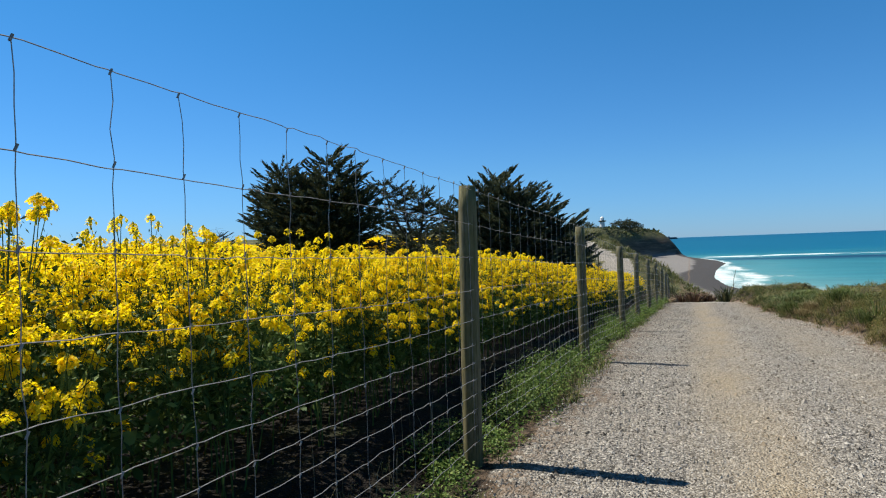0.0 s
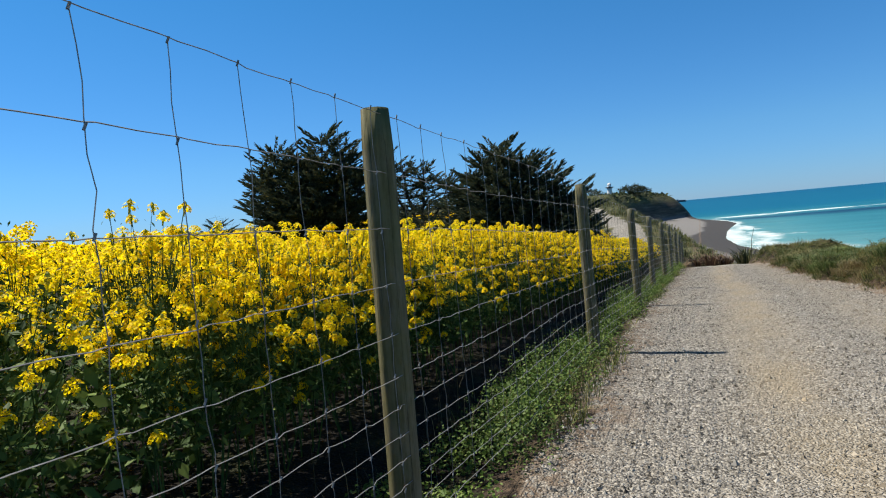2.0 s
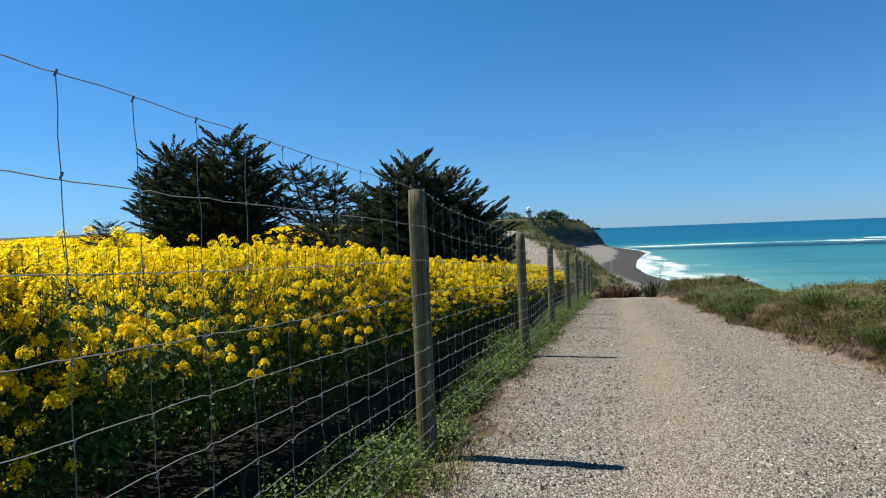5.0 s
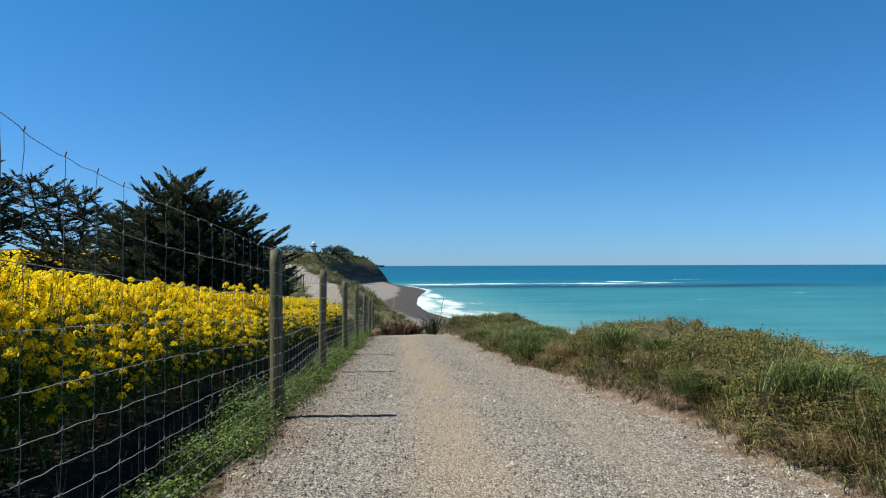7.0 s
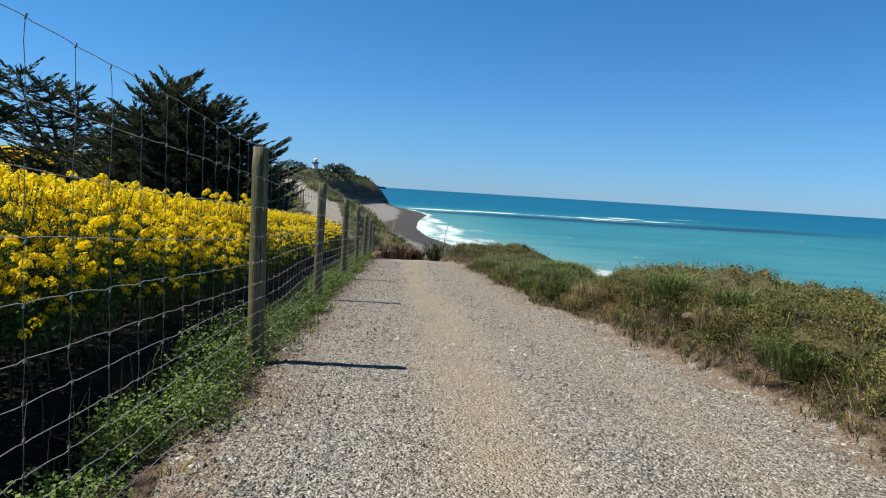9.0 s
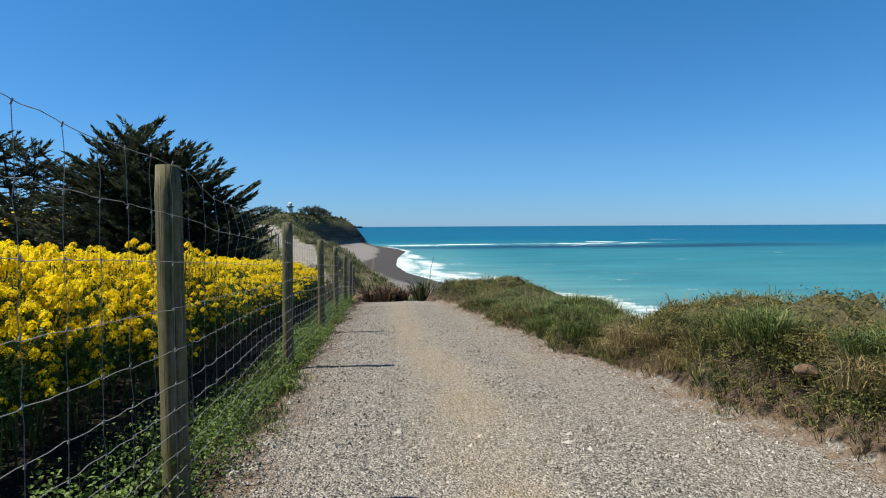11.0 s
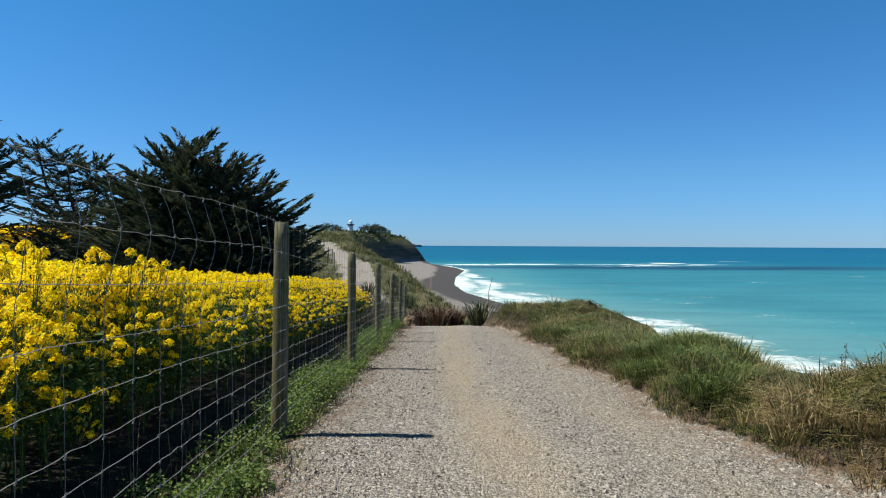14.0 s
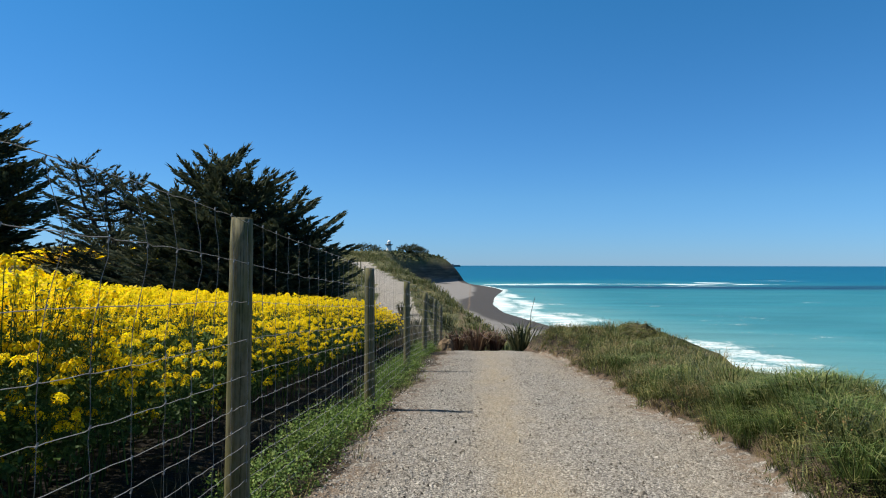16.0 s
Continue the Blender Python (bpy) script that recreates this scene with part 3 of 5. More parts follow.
post_meshes = [post_mesh(0.074, 2.03, s) for s in (1, 2, 3)]
tilts = [0, 0, 1.1, 1.2, 0.4, -0.5, 0.8, -0.6, 0.9, 1.4, -1.0]
for n_, y_ in enumerate(POST_Y):
    ob = part("post", post_meshes[n_ % 3], MAT_POST, fence)
    ob.matrix_basis = pose(POST_X[n_], y_, TOPS[n_] - 2.03, 0.4 * tilts[n_], tilts[n_], 47 * n_)

WIRES = [1.985, 1.70, 1.44, 1.20, 0.985, 0.80, 0.66, 0.53, 0.41, 0.29, 0.17, 0.05]
wire_rng = np.random.default_rng(11)
FX = 0.077
post_z = np.array(TOPS) - 2.0


def fence_z(y):
    return np.interp(y, POST_Y, post_z)


def belly(y):
    """How far the netting bulges towards the path between posts."""
    return 0.02 * np.sin(y * 1.9) + 0.015 * np.sin(y * 0.83 + 1)


def slump(y, h):
    """The top of the netting sags between posts, and hangs loose along two bays."""
    bay = np.searchsorted(POST_Y, y)
    ends = np.array([POST_Y[0] - 5.3, *POST_Y, POST_Y[-1] + 5.3])
    sag_ = 0.030 * np.sin(np.pi * (y - ends[bay]) / (ends[bay + 1] - ends[bay]))
    loose = 0.085 * smooth(16.5, 17.1, y) * smooth(20.8, 17.6, y) + 0.05 * smooth(10.9, 11.4, y) * smooth(16.4, 15.0, y)
    return -(sag_ + loose) * np.clip((h - 1.55) / 0.43, 0, 1)


def bulge(y, h):
    return 0.085 * np.exp(-(((h - 1.68) / 0.22) ** 2)) * np.sin(np.pi * np.clip((y - 16.5) / 5.35, 0, 1))


stays = np.concatenate([2.525 + 0.288 * np.arange(-24, 12), [5.96, 6.22], 5.915 + 0.295 * np.arange(2, 143)])
wire_y = np.sort(np.concatenate([stays - 0.04, stays, stays + 0.04, stays + 0.15]))
for h_ in WIRES:
    sag = 0.012 * np.sin(wire_y * 2 * np.pi / 5.3 + h_ * 5) + wire_rng.normal(0, 0.003, len(wire_y))
    P = np.stack([FX + np.interp(wire_y, POST_Y, POST_X) + 0.5 * belly(wire_y) + bulge(wire_y, h_) + wire_rng.normal(0, 0.003, len(wire_y)), wire_y, fence_z(wire_y) + h_ + sag + slump(wire_y, h_)], -1)
    part("wire", tube(P, 0.0020, 0.0020, 3, False), MAT_WIRE, fence)
for y_ in stays:
    k = len(WIRES) * 2 - 1
    zs = np.linspace(WIRES[-1], WIRES[0], k)
    low = wire_rng.normal(0, 0.0035, k)
    top_lean = wire_rng.normal(0, 0.012)
    P = np.stack([FX + np.interp(y_, POST_Y, POST_X) + 0.5 * belly(y_) + bulge(y_, zs) + wire_rng.normal(0, 0.003, k), y_ + low + top_lean * (zs - 1), fence_z(y_) + zs + slump(y_, zs)], -1)
    knots = []
    for h_ in WIRES:
        c_ = np.array([np.interp(h_, zs, P[:, 0]), np.interp(h_, zs, P[:, 1]), fence_z(y_) + h_ + slump(y_, h_)])
        knots.append(tube([c_ - [0, 0.004, 0.009], c_ + [0.002, 0.004, 0.009]], 0.0042, 0.0042, 4))
    part("stay", join(tube(P, 0.0017, 0.0017, 3, False), *knots), MAT_WIRE, fence)


# ---------------- canola ----------------
def flower_head(c, r, flowers, petals, size, wide=0.030):
    """Four-petalled flowers crowded on the dome of a raceme's tip."""
    q = np.random.default_rng(r.integers(1 << 30))
    n = flowers
    a = np.arange(n) * 2.39996 + q.normal(0, 0.25, n)
    u = 1 - (np.arange(n) + 0.5) / n * 1.3 + q.normal(0, 0.05, n)
    rad = wide * np.sqrt(np.clip(1 - np.clip(u, 0, 1) ** 2, 0.05, 1)) * q.uniform(0.8, 1.2, n)
    p = np.array(c) + np.stack([rad * np.cos(a), rad * np.sin(a), wide * 1.05 * u - 0.012 + q.normal(0, 0.004, n)], -1)
    ax = unit(np.stack([np.cos(a), np.sin(a), 0.35 + 1.4 * u], -1) + q.normal(0, 0.2, (n, 3)))
    s = unit(np.cross(ax, q.normal(0, 1, (n, 3))))
    t = np.cross(ax, s)
    V = []
    for m in range(petals):
        g = 2 * np.pi * m / petals
        d, e = np.cos(g) * s + np.sin(g) * t, -np.sin(g) * s + np.cos(g) * t
        V.append(np.stack([p, p + (d * 0.75 + e * 0.62 + ax * 0.35) * size, p + (d * 1.1 + ax * 0.25) * size, p + (d * 0.75 - e * 0.62 + ax * 0.35) * size], 1))
    V = np.concatenate(V).reshape(-1, 3)
    o = (np.arange(len(V) // 4) * 4)[:, None]
    return V, np.concatenate([o + [0, 1, 2], o + [0, 2, 3]])


def bud_cluster(c):
    """The knot of green-yellow buds that closes a flower head."""
    rows = [(0.004, -0.05), (0.006, -0.015), (0.013, 0.012), (0.009, 0.026), (0.002, 0.034)]
    V, F = lathe(rows, 5)
    return V + np.array(c), F


def canola(seed, heads, flowers, petals, size, leafs, branches=99, sides=3, low=0.5, tall_=0.0):
    """Stem, leaves and flower heads of one plant about 1.45 m tall."""
    r = np.random.default_rng(seed)
    H = tall_ * r.uniform(0.94, 1.06) if tall_ else r.uniform(1.3, 1.5)
    stems, tips = [], []
    lean = r.normal(0, 0.05, 2)
    stems.append(tube([(0, 0, 0), (lean[0], lean[1], H * 0.55), (lean[0] * 2, lean[1] * 2, H)], 0.0065, 0.0025, sides, False))
    tips.append((lean[0] * 2, lean[1] * 2, H))
    for k in range(heads - 1):
        z0 = r.uniform(0.35, 0.8) * H
        a = r.uniform(0, 2 * np.pi)
        out = r.uniform(0.10, 0.27)
        z1 = H * (r.uniform(0.88, 1.02) if k % 3 else r.uniform(low, 0.94))
        z0 = max(0.05, min(z0, z1 - 0.18))
        x0, y0 = lean * z0 / H * 1.6
        tip = (x0 + out * np.cos(a), y0 + out * np.sin(a), z1)
        if k < branches:
            stems.append(tube([(x0, y0, z0), (x0 + 0.6 * out * np.cos(a), y0 + 0.6 * out * np.sin(a), z0 + 0.35 * (z1 - z0)), tip], 0.0034, 0.0018, sides, False))
        tips.append(tip)
    n = leafs
    a, z = r.uniform(0, 2 * np.pi, n), (0.48 + 0.48 * r.random(n) ** 0.9) * H
    rad = r.uniform(0.02, 0.24, n)
    pos = np.stack([rad * np.cos(a), rad * np.sin(a), z], -1)
    foliage = leaves(pos, r.uniform(0.04, 0.095, n) * (1.35 - z / H), r, 0.8, 0.38)
    blooms = [flower_head(t, r, flowers, petals, size * r.uniform(0.85, 1.2)) for t in tips]
    return stems, foliage, blooms, tips


def canola_variant(*args):
    stems, foliage, blooms, _ = canola(*args)
    green, yellow = join(*stems, foliage), join(*blooms)
    V, F = join(green, yellow)
    return V, F, np.r_[np.zeros(len(green[1]), int), np.ones(len(yellow[1]), int)]


def far_variant(seed, tufts, size):
    """Flower tops and a little green, for plants deep in the field."""
    r = np.random.default_rng(seed)
    p = np.stack([r.normal(0, 0.16, tufts), r.normal(0, 0.16, tufts), r.uniform(1.12, 1.5, tufts)], -1)
    y = leaves(p, r.uniform(0.6, 1.1, tufts) * size, r, 0.7, 0.9)
    q = np.stack([r.normal(0, 0.16, 6), r.normal(0, 0.16, 6), r.uniform(0.5, 1.25, 6)], -1)
    g = leaves(q, 0.2, r, 0.9, 0.3)
    V, F = join(g, y)
    return V, F, np.r_[np.zeros(len(g[1]), int), np.ones(len(y[1]), int)]


def field_points(x0, x1, y0, y1, density, r):
    n = int((x1 - x0) * (y1 - y0) * density)
    return np.stack([r.uniform(x0, x1, n), r.uniform(y0, y1, n)], -1)


def on_ground(p, lift=0.0):
    return np.concatenate([p, height(p[:, 0], p[:, 1])[:, None] + lift], 1)


field_rng = np.random.default_rng(21)


def field_end(x):
    return np.interp(x, [-60, -20, -8, -4, -2], [56, 54, 47, 42, 39.5])


# the plants nearest to the fence, each one a thing
near_models = []
for s in range(6):
    stems, foliage, blooms, tips = canola(100 + s, (8, 9, 10, 12, 14, 15)[s], 26, 4, 0.0105, 230, low=0.5, tall_=(0.84, 0.94, 1.06, 1.18, 1.32, 1.44)[s])
    plant = tagged(new("canola_plant"), "tall flowering canola plant with yellow flower heads", "canola plant", "canola along the fence")
    part("stem", join(*stems), MAT_CANOLA, plant)
    part("foliage", foliage, MAT_CANOLA, plant)
    for b, tip in zip(blooms, tips):
        head = part("flower_head", b, MAT_PETAL, plant, "bright yellow flower head")
        part("flower_bud", bud_cluster(tip), MAT_BUD, head, "small green-yellow bud")
    near_models.append(plant)


def crop_height(x, y):
    """The plants lean out and stand lower towards the fence."""
    return np.interp(x + np.interp(y, [5, 8], [0.0, 0.06]), [-3.4, -2.95, -2.7, -2.36], [1.48, 1.42, 1.30, 1.05]) - np.interp(y, [4.5, 7], [0.0, 0.13]) * smooth(-3.0, -2.5, x)


def by_height(x, y, r):
    t = crop_height(x, y) + r.normal(0, 0.13, np.shape(x))
    return np.clip(np.searchsorted([0.89, 1.0, 1.12, 1.25, 1.38], t), 0, 5)


near_pts = field_points(-3.05, -2.42, 1.0, 23.5, 15.5, field_rng)
for n_, (x_, y_) in enumerate(near_pts):
    s_tall = field_rng.uniform(0.96, 1.12) if field_rng.random() > (0.1 if y_ < 4.5 else 0.02) else field_rng.uniform(1.1, 1.25)
    m_ = pose(x_, y_, float(height(x_, y_)) - 0.02, field_rng.normal(0, 4), field_rng.normal(5, 4), field_rng.uniform(0, 360)) @ Matrix.Scale(s_tall * float(np.interp(y_, [13, 16], [1.0, 0.93])), 4)
    stray = field_rng.random() < (0.05 if y_ < 6 else 0.0)
    if stray:
        m_ = m_ @ Matrix.Scale(1.08, 4)
    if n_ < 6:
        near_models[n_].matrix_basis = m_
    else:
        one = copy_thing(near_models[5 if stray else int(by_height(x_, y_, field_rng))], pose(0, 0, 0))
        one.matrix_basis = m_

# a few bolted plants stand thin and tall above the rest
stems, foliage, blooms, tips = canola(131, 5, 14, 4, 0.0105, 40, low=0.88, tall_=1.62)
bolted = tagged(new("canola_plant"), "thin bolted canola plant rising above the crop", "canola plant", "canola along the fence")
part("stem", join(*stems), MAT_CANOLA, bolted)
part("foliage", foliage, MAT_CANOLA, bolted)
for b, tip in zip(blooms, tips):
    head = part("flower_head", b, MAT_PETAL, bolted, "small yellow flower head")
    part("flower_bud", bud_cluster(tip), MAT_BUD, head, "small green-yellow bud")
for n_ in range(18):
    y_ = 1.6 + 0.27 * n_ + field_rng.uniform(-0.2, 0.2)
    x_ = field_rng.uniform(-4.0, -2.85)
    one = bolted if n_ == 0 else copy_thing(bolted, pose(0, 0, 0))
    one.matrix_basis = pose(x_, y_, float(height(x_, y_)) - 0.02, field_rng.normal(0, 3), field_rng.normal(2, 3), 137 * n_) @ Matrix.Scale(field_rng.uniform(0.95, 1.12), 4)

# the rest of the field
Vc, Fc, Mc, off_ = [], [], [], 0


def add_field(variants, pts, lo, hi, pick=None):
    global off_
    pts = pts[pts[:, 1] < field_end(pts[:, 0])]
    n = len(pts)
    tilt = field_rng.normal(0, 0.06, (n, 2))
    v, f, m = scatter(variants, on_ground(pts, -0.02), field_rng.uniform(0, 2 * np.pi, n), field_rng.uniform(lo, hi, n), field_rng.integers(0, len(variants), n) if pick is None else pick(pts[:, 0], pts[:, 1], field_rng), tilt)
    Vc.append(v), Fc.append(f + off_), Mc.append(m)
    off_ += len(v)


front_v = [canola_variant(250 + s, 9, 14, 3, 0.0145, 150, 8, 3, 0.52, h) for s, h in enumerate((0.84, 0.94, 1.06, 1.18, 1.32, 1.44))]
mid_v = [canola_variant(200 + s, 12, 9, 3, 0.0195, 60, 3) for s in range(5)]
mid2_v = [canola_variant(300 + s, 11, 6, 2, 0.030, 14, 1) for s in range(5)]
far_v = [far_variant(400 + s, 15, 0.125) for s in range(4)]
far2_v = [far_variant(500 + s, 14, 0.31) for s in range(4)]
add_field(front_v, field_points(-3.4, -2.42, -0.5, 14, 10, field_rng), 0.98, 1.12, by_height)
add_field(front_v, field_points(-3.4, -2.42, 14, 40, 14, field_rng), 0.92, 1.05, by_height)
add_field(front_v[:3], field_points(-2.62, -2.3, 13, 24, 12, field_rng), 0.75, 1.0)
add_field(mid_v, field_points(-4.6, -3.4, -0.5, 14, 8, field_rng), 1.0, 1.14)
add_field(mid_v, field_points(-4.6, -3.4, 14, 42, 9, field_rng), 0.93, 1.07)
add_field(mid2_v, field_points(-9, -4.6, 0, 48, 6.5, field_rng), 0.98, 1.13)
add_field(far_v, field_points(-22, -9, 2, 54, 4.2, field_rng), 0.98, 1.14)
add_field(far2_v, field_points(-70, -22, 6, 57, 1.5, field_rng), 0.98, 1.14)
# the inner leaves that keep the crop's foot in shade
low_pts = field_points(-4.6, -2.5, -0.5, 40, 650, field_rng)
low_at = on_ground(low_pts)
low_at[:, 2] += np.interp(low_pts[:, 0], [-3.1, -2.5], [0.1, 0.42]) + field_rng.random(len(low_pts)) * np.interp(low_pts[:, 0], [-3.1, -2.5], [1.0, 0.42])
low_v, low_f = leaves(low_at, field_rng.uniform(0.06, 0.13, len(low_pts)), field_rng, 0.6, 0.5)
Vc.append(low_v), Fc.append(low_f + off_), Mc.append(np.zeros(len(low_f), int))
off_ += len(low_v)
# broad leaves between the stalks deeper in the field
for x0_, x1_, per_m, size_ in ((-9, -4.6, 34, 0.22), (-22, -9, 13, 0.32)):
    deep_pts = field_points(x0_, x1_, -0.5, 50, per_m, field_rng)
    deep_pts = deep_pts[deep_pts[:, 1] < field_end(deep_pts[:, 0])]
    deep_at = on_ground(deep_pts)
    deep_at[:, 2] += field_rng.uniform(0.3, 1.0, len(deep_pts))
    low_v, low_f = leaves(deep_at, field_rng.uniform(0.7, 1.2, len(deep_pts)) * size_, field_rng, 0.4, 0.5)
    Vc.append(low_v), Fc.append(low_f + off_), Mc.append(np.zeros(len(low_f), int))
    off_ += len(low_v)
Mc = np.concatenate(Mc)
crop_me = mesh_from("canola_crop", np.concatenate(Vc), np.concatenate(Fc), [MAT_CANOLA, MAT_PETAL], Mc)
tagged(new("canola_crop", crop_me), "dense field of canola in full yellow flower", "crop", kind="stuff")
# the field behind the trees
pts = np.stack([field_rng.uniform(-130, -40, 2600), field_rng.uniform(82, 125, 2600)], -1)
n_ = len(pts)
v, f, m = scatter([far_variant(600 + s, 10, 0.85) for s in range(3)], on_ground(pts), field_rng.uniform(0, 6.28, n_), np.ones(n_), field_rng.integers(0, 3, n_))
tagged(new("far_canola_crop", mesh_from("far_canola_crop", v, f, [MAT_CANOLA, MAT_PETAL], m)), "distant yellow canola field beyond the trees", "crop", kind="stuff")


# ---------------- verge weeds below the fence ----------------
weed_rng = np.random.default_rng(31)


def weed_height(y):
    return 0.15 + 0.20 * smooth(0.2, 0.9, np.sin(y * 0.83 + 0.4) * 0.5 + 0.5) + 0.12 * np.sin(y * 2.3) ** 2


def strip(n, x0, x1, y0, y1):
    return np.stack([weed_rng.uniform(x0, x1, n), weed_rng.uniform(y0, y1, n)], -1)


p = strip(1500, -2.0, -1.0, 1, 41)
p = p[weed_rng.random(len(p)) < 0.15 + 0.85 * smooth(0.2, 0.9, np.sin(p[:, 1] * 0.61 + 2.1))]
v, f, shade = tufts(on_ground(p), 10, 0.42 * weed_height(p[:, 1]) + 0.05, 0.007, 0.08, weed_rng)
verge_me = mesh_from("verge_grass", v, f, [MAT_GRASS])
attribute(verge_me, "tuft", shade)
tagged(new("verge_grass", verge_me), "green and straw grass under the fence", "grass", kind="stuff")
# leafy mounds: round leaves crowd the outside of each clump, which shades its own foot
k = 620
cy = weed_rng.uniform(1, 41, k)
size = weed_height(cy) * weed_rng.uniform(0.6, 1.15, k)
keep = weed_rng.random(k) < 0.25 + 0.75 * smooth(0.15, 0.32, weed_height(cy))
cy, size = cy[keep], size[keep]
k = len(cy)
cx = -1.52 + weed_rng.normal(0, 0.15, k)
clump = np.stack([cx, cy, height(cx, cy)], -1)
per = 210
d = unit(weed_rng.normal(0, 1, (k, per, 3)))
d[..., 2] = np.abs(d[..., 2])
lumpy = 1 + 0.22 * np.sin(7 * d[..., 0] + cy[:, None] * 9) * np.sin(6 * d[..., 1] + cx[:, None] * 11)
q = clump[:, None] + d * (lumpy * (1 - 0.35 * weed_rng.random((k, per)) ** 2))[..., None] * np.stack([0.55 * size + 0.07, 0.75 * size + 0.09, size], -1)[:, None]
q = q.reshape(-1, 3)
weed_me = mesh_from("verge_weeds", *leaves(q, weed_rng.uniform(0.017, 0.036, len(q)), weed_rng, 0.6, 0.7), [MAT_WEED])
attribute(weed_me, "tuft", np.repeat(np.clip(np.repeat(weed_rng.random(k), per) * 0.8 + 0.2 * weed_rng.random(len(q)), 0, 1), 4))
tagged(new("verge_weeds", weed_me), "leafy green weeds growing through the fence", "weeds", kind="stuff")
# dead stalks with seed heads among them
p = strip(420, -2.05, -1.5, 1, 30)
st = on_ground(p)
v, f = blades(st, weed_rng.uniform(0.25, 0.62, len(p)), np.full(len(p), 0.006), weed_rng.uniform(0, 0.3, len(p)), weed_rng.uniform(0, 6.28, len(p)), weed_rng)
tagged(new("dead_weed_stalks", mesh_from("dead_weed_stalks", v, f, [MAT_REED])), "grey dead weed stalks behind the fence", "weeds", kind="stuff")

# ---------------- turf bank on the seaward side ----------------
bank_rng = np.random.default_rng(41)


def bank_points(n, y0, y1, x_far=6.8, power=0.8):
    y = bank_rng.uniform(y0, y1, n)
    a = path_right(y) + bank_rng.normal(0.02, 0.07, n)
    return np.stack([a + (x_far - a) * bank_rng.random(n) ** power, y], -1)


def tall(p):
    """Height of the growth on the bank."""
    d = p[:, 0] - path_right(p[:, 1])
    lumps = 0.5 + 0.5 * np.sin(p[:, 1] * 1.9 + 1.7 * np.sin(p[:, 0] * 2.3)) * np.sin(p[:, 0] * 2.7 + 0.9 * p[:, 1])
    gap = 1 - 0.6 * np.exp(-(((along(p[:, 0], p[:, 1]) - 22.2) / 0.5) ** 2))
    fine = np.sin(p[:, 0] * 13 + 2.1 * np.sin(p[:, 1] * 4.3)) * np.sin(p[:, 1] * 10.5 + 1.9 * np.sin(p[:, 0] * 5.7))
    return (0.09 + (0.07 + 0.15 * lumps) * smooth(-0.1, 0.3, d) * gap) * (1.0 + 0.6 * fine)


def kind_of(p):
    """Where the bank is green grass (low), straw (middle) or scrub (high)."""
    d = p[:, 0] - path_right(p[:, 1])
    green = np.interp(along(p[:, 0], p[:, 1]), [3, 12, 16, 18, 19.3, 21.3, 22.1, 22.8, 26, 28, 34, 42], [0.35, 0.3, 0.3, 0.35, 0.15, 0.12, 0.45, 0.75, 0.65, 0.42, 0.4, 0.4])
    w = np.sin(p[:, 1] * 2.6 + 1.3 * np.sin(p[:, 0] * 2)) * np.sin(p[:, 0] * 3.1 + p[:, 1] * 0.7)
    return green + 0.3 * w - 0.35 * np.exp(-((d / 0.12) ** 2))


p = np.concatenate([bank_points(1900, 2, 47, 6.0), bank_points(4600, 4, 40, 4.6, 0.9), bank_points(1200, 6, 30, 3.5, 1.0)])
d_ = p[:, 0] - path_right(p[:, 1])
p = p[(bank_rng.random(len(p)) < np.where(d_ < 0.35, 0.75, 0.10)) | (along(p[:, 0], p[:, 1]) > 21.8) | ((d_ < 0.9) & (along(p[:, 0], p[:, 1]) > 18) & (bank_rng.random(len(p)) < 0.5))]
dry = bank_rng.random(len(p)) > kind_of(p) + 0.40
for name_, sel, mat_, label_ in (("bank_grass", ~dry, MAT_GRASS, "green grass covering the cliff-top bank"), ("dry_bank_grass", dry, MAT_STRAW, "dry brown grass along the bank")):
    v, f, shade = tufts(on_ground(p[sel]), 16, tall(p[sel]) * bank_rng.uniform(0.6, 1.4, int(sel.sum())), 0.0085, 0.075, bank_rng, 0.6)
    me = mesh_from(name_, v, f, [mat_])
    attribute(me, "tuft", shade)
    tagged(new(name_, me), label_, "grass", kind="stuff")
# low scrub in clumps: small leaves crowd twig ends over each dome, with dark hollows between the domes
p = np.concatenate([bank_points(1000, 4, 24, 5.3, 0.75), bank_points(700, 13, 22.5, 4.9, 0.8), bank_points(300, 22, 46, 5.6, 0.8)])
d_ = p[:, 0] - path_right(p[:, 1])
p = p[(kind_of(p) - 0.3 * (p[:, 1] < 21) < 0.62 + 0.25 * bank_rng.normal(0, 1, len(p))) & (d_ > 0.12)]
k = len(p)
size = np.minimum(bank_rng.uniform(0.09, 0.22, k), 0.09 + 0.5 * (p[:, 0] - path_right(p[:, 1])))
ends_, per = 26, 7
d = unit(bank_rng.normal(0, 1, (k, ends_, 3)) * [1, 1, 0.9])
d[..., 2] = np.abs(d[..., 2])
q = on_ground(p, -0.03)[:, None] + d * (size[:, None] * bank_rng.uniform(0.75, 1.25, (k, ends_)))[..., None] * [1.0, 1.1, 0.85]
q = np.repeat(q.reshape(-1, 3), per, 0) + bank_rng.normal(0, 0.018, (k * ends_ * per, 3))
shade = np.repeat(np.clip(patchy(p, bank_rng) + bank_rng.normal(0, 0.15, k), 0, 1), ends_ * per)
shade = np.clip(shade + np.repeat(bank_rng.normal(0, 0.14, k * ends_), per), 0, 1)
scrub_me = mesh_from("bank_scrub", *leaves(q, bank_rng.uniform(0.014, 0.034, len(q)), bank_rng, 0.9, 0.55), [MAT_SHRUB])
attribute(scrub_me, "tuft", np.repeat(shade, 4))
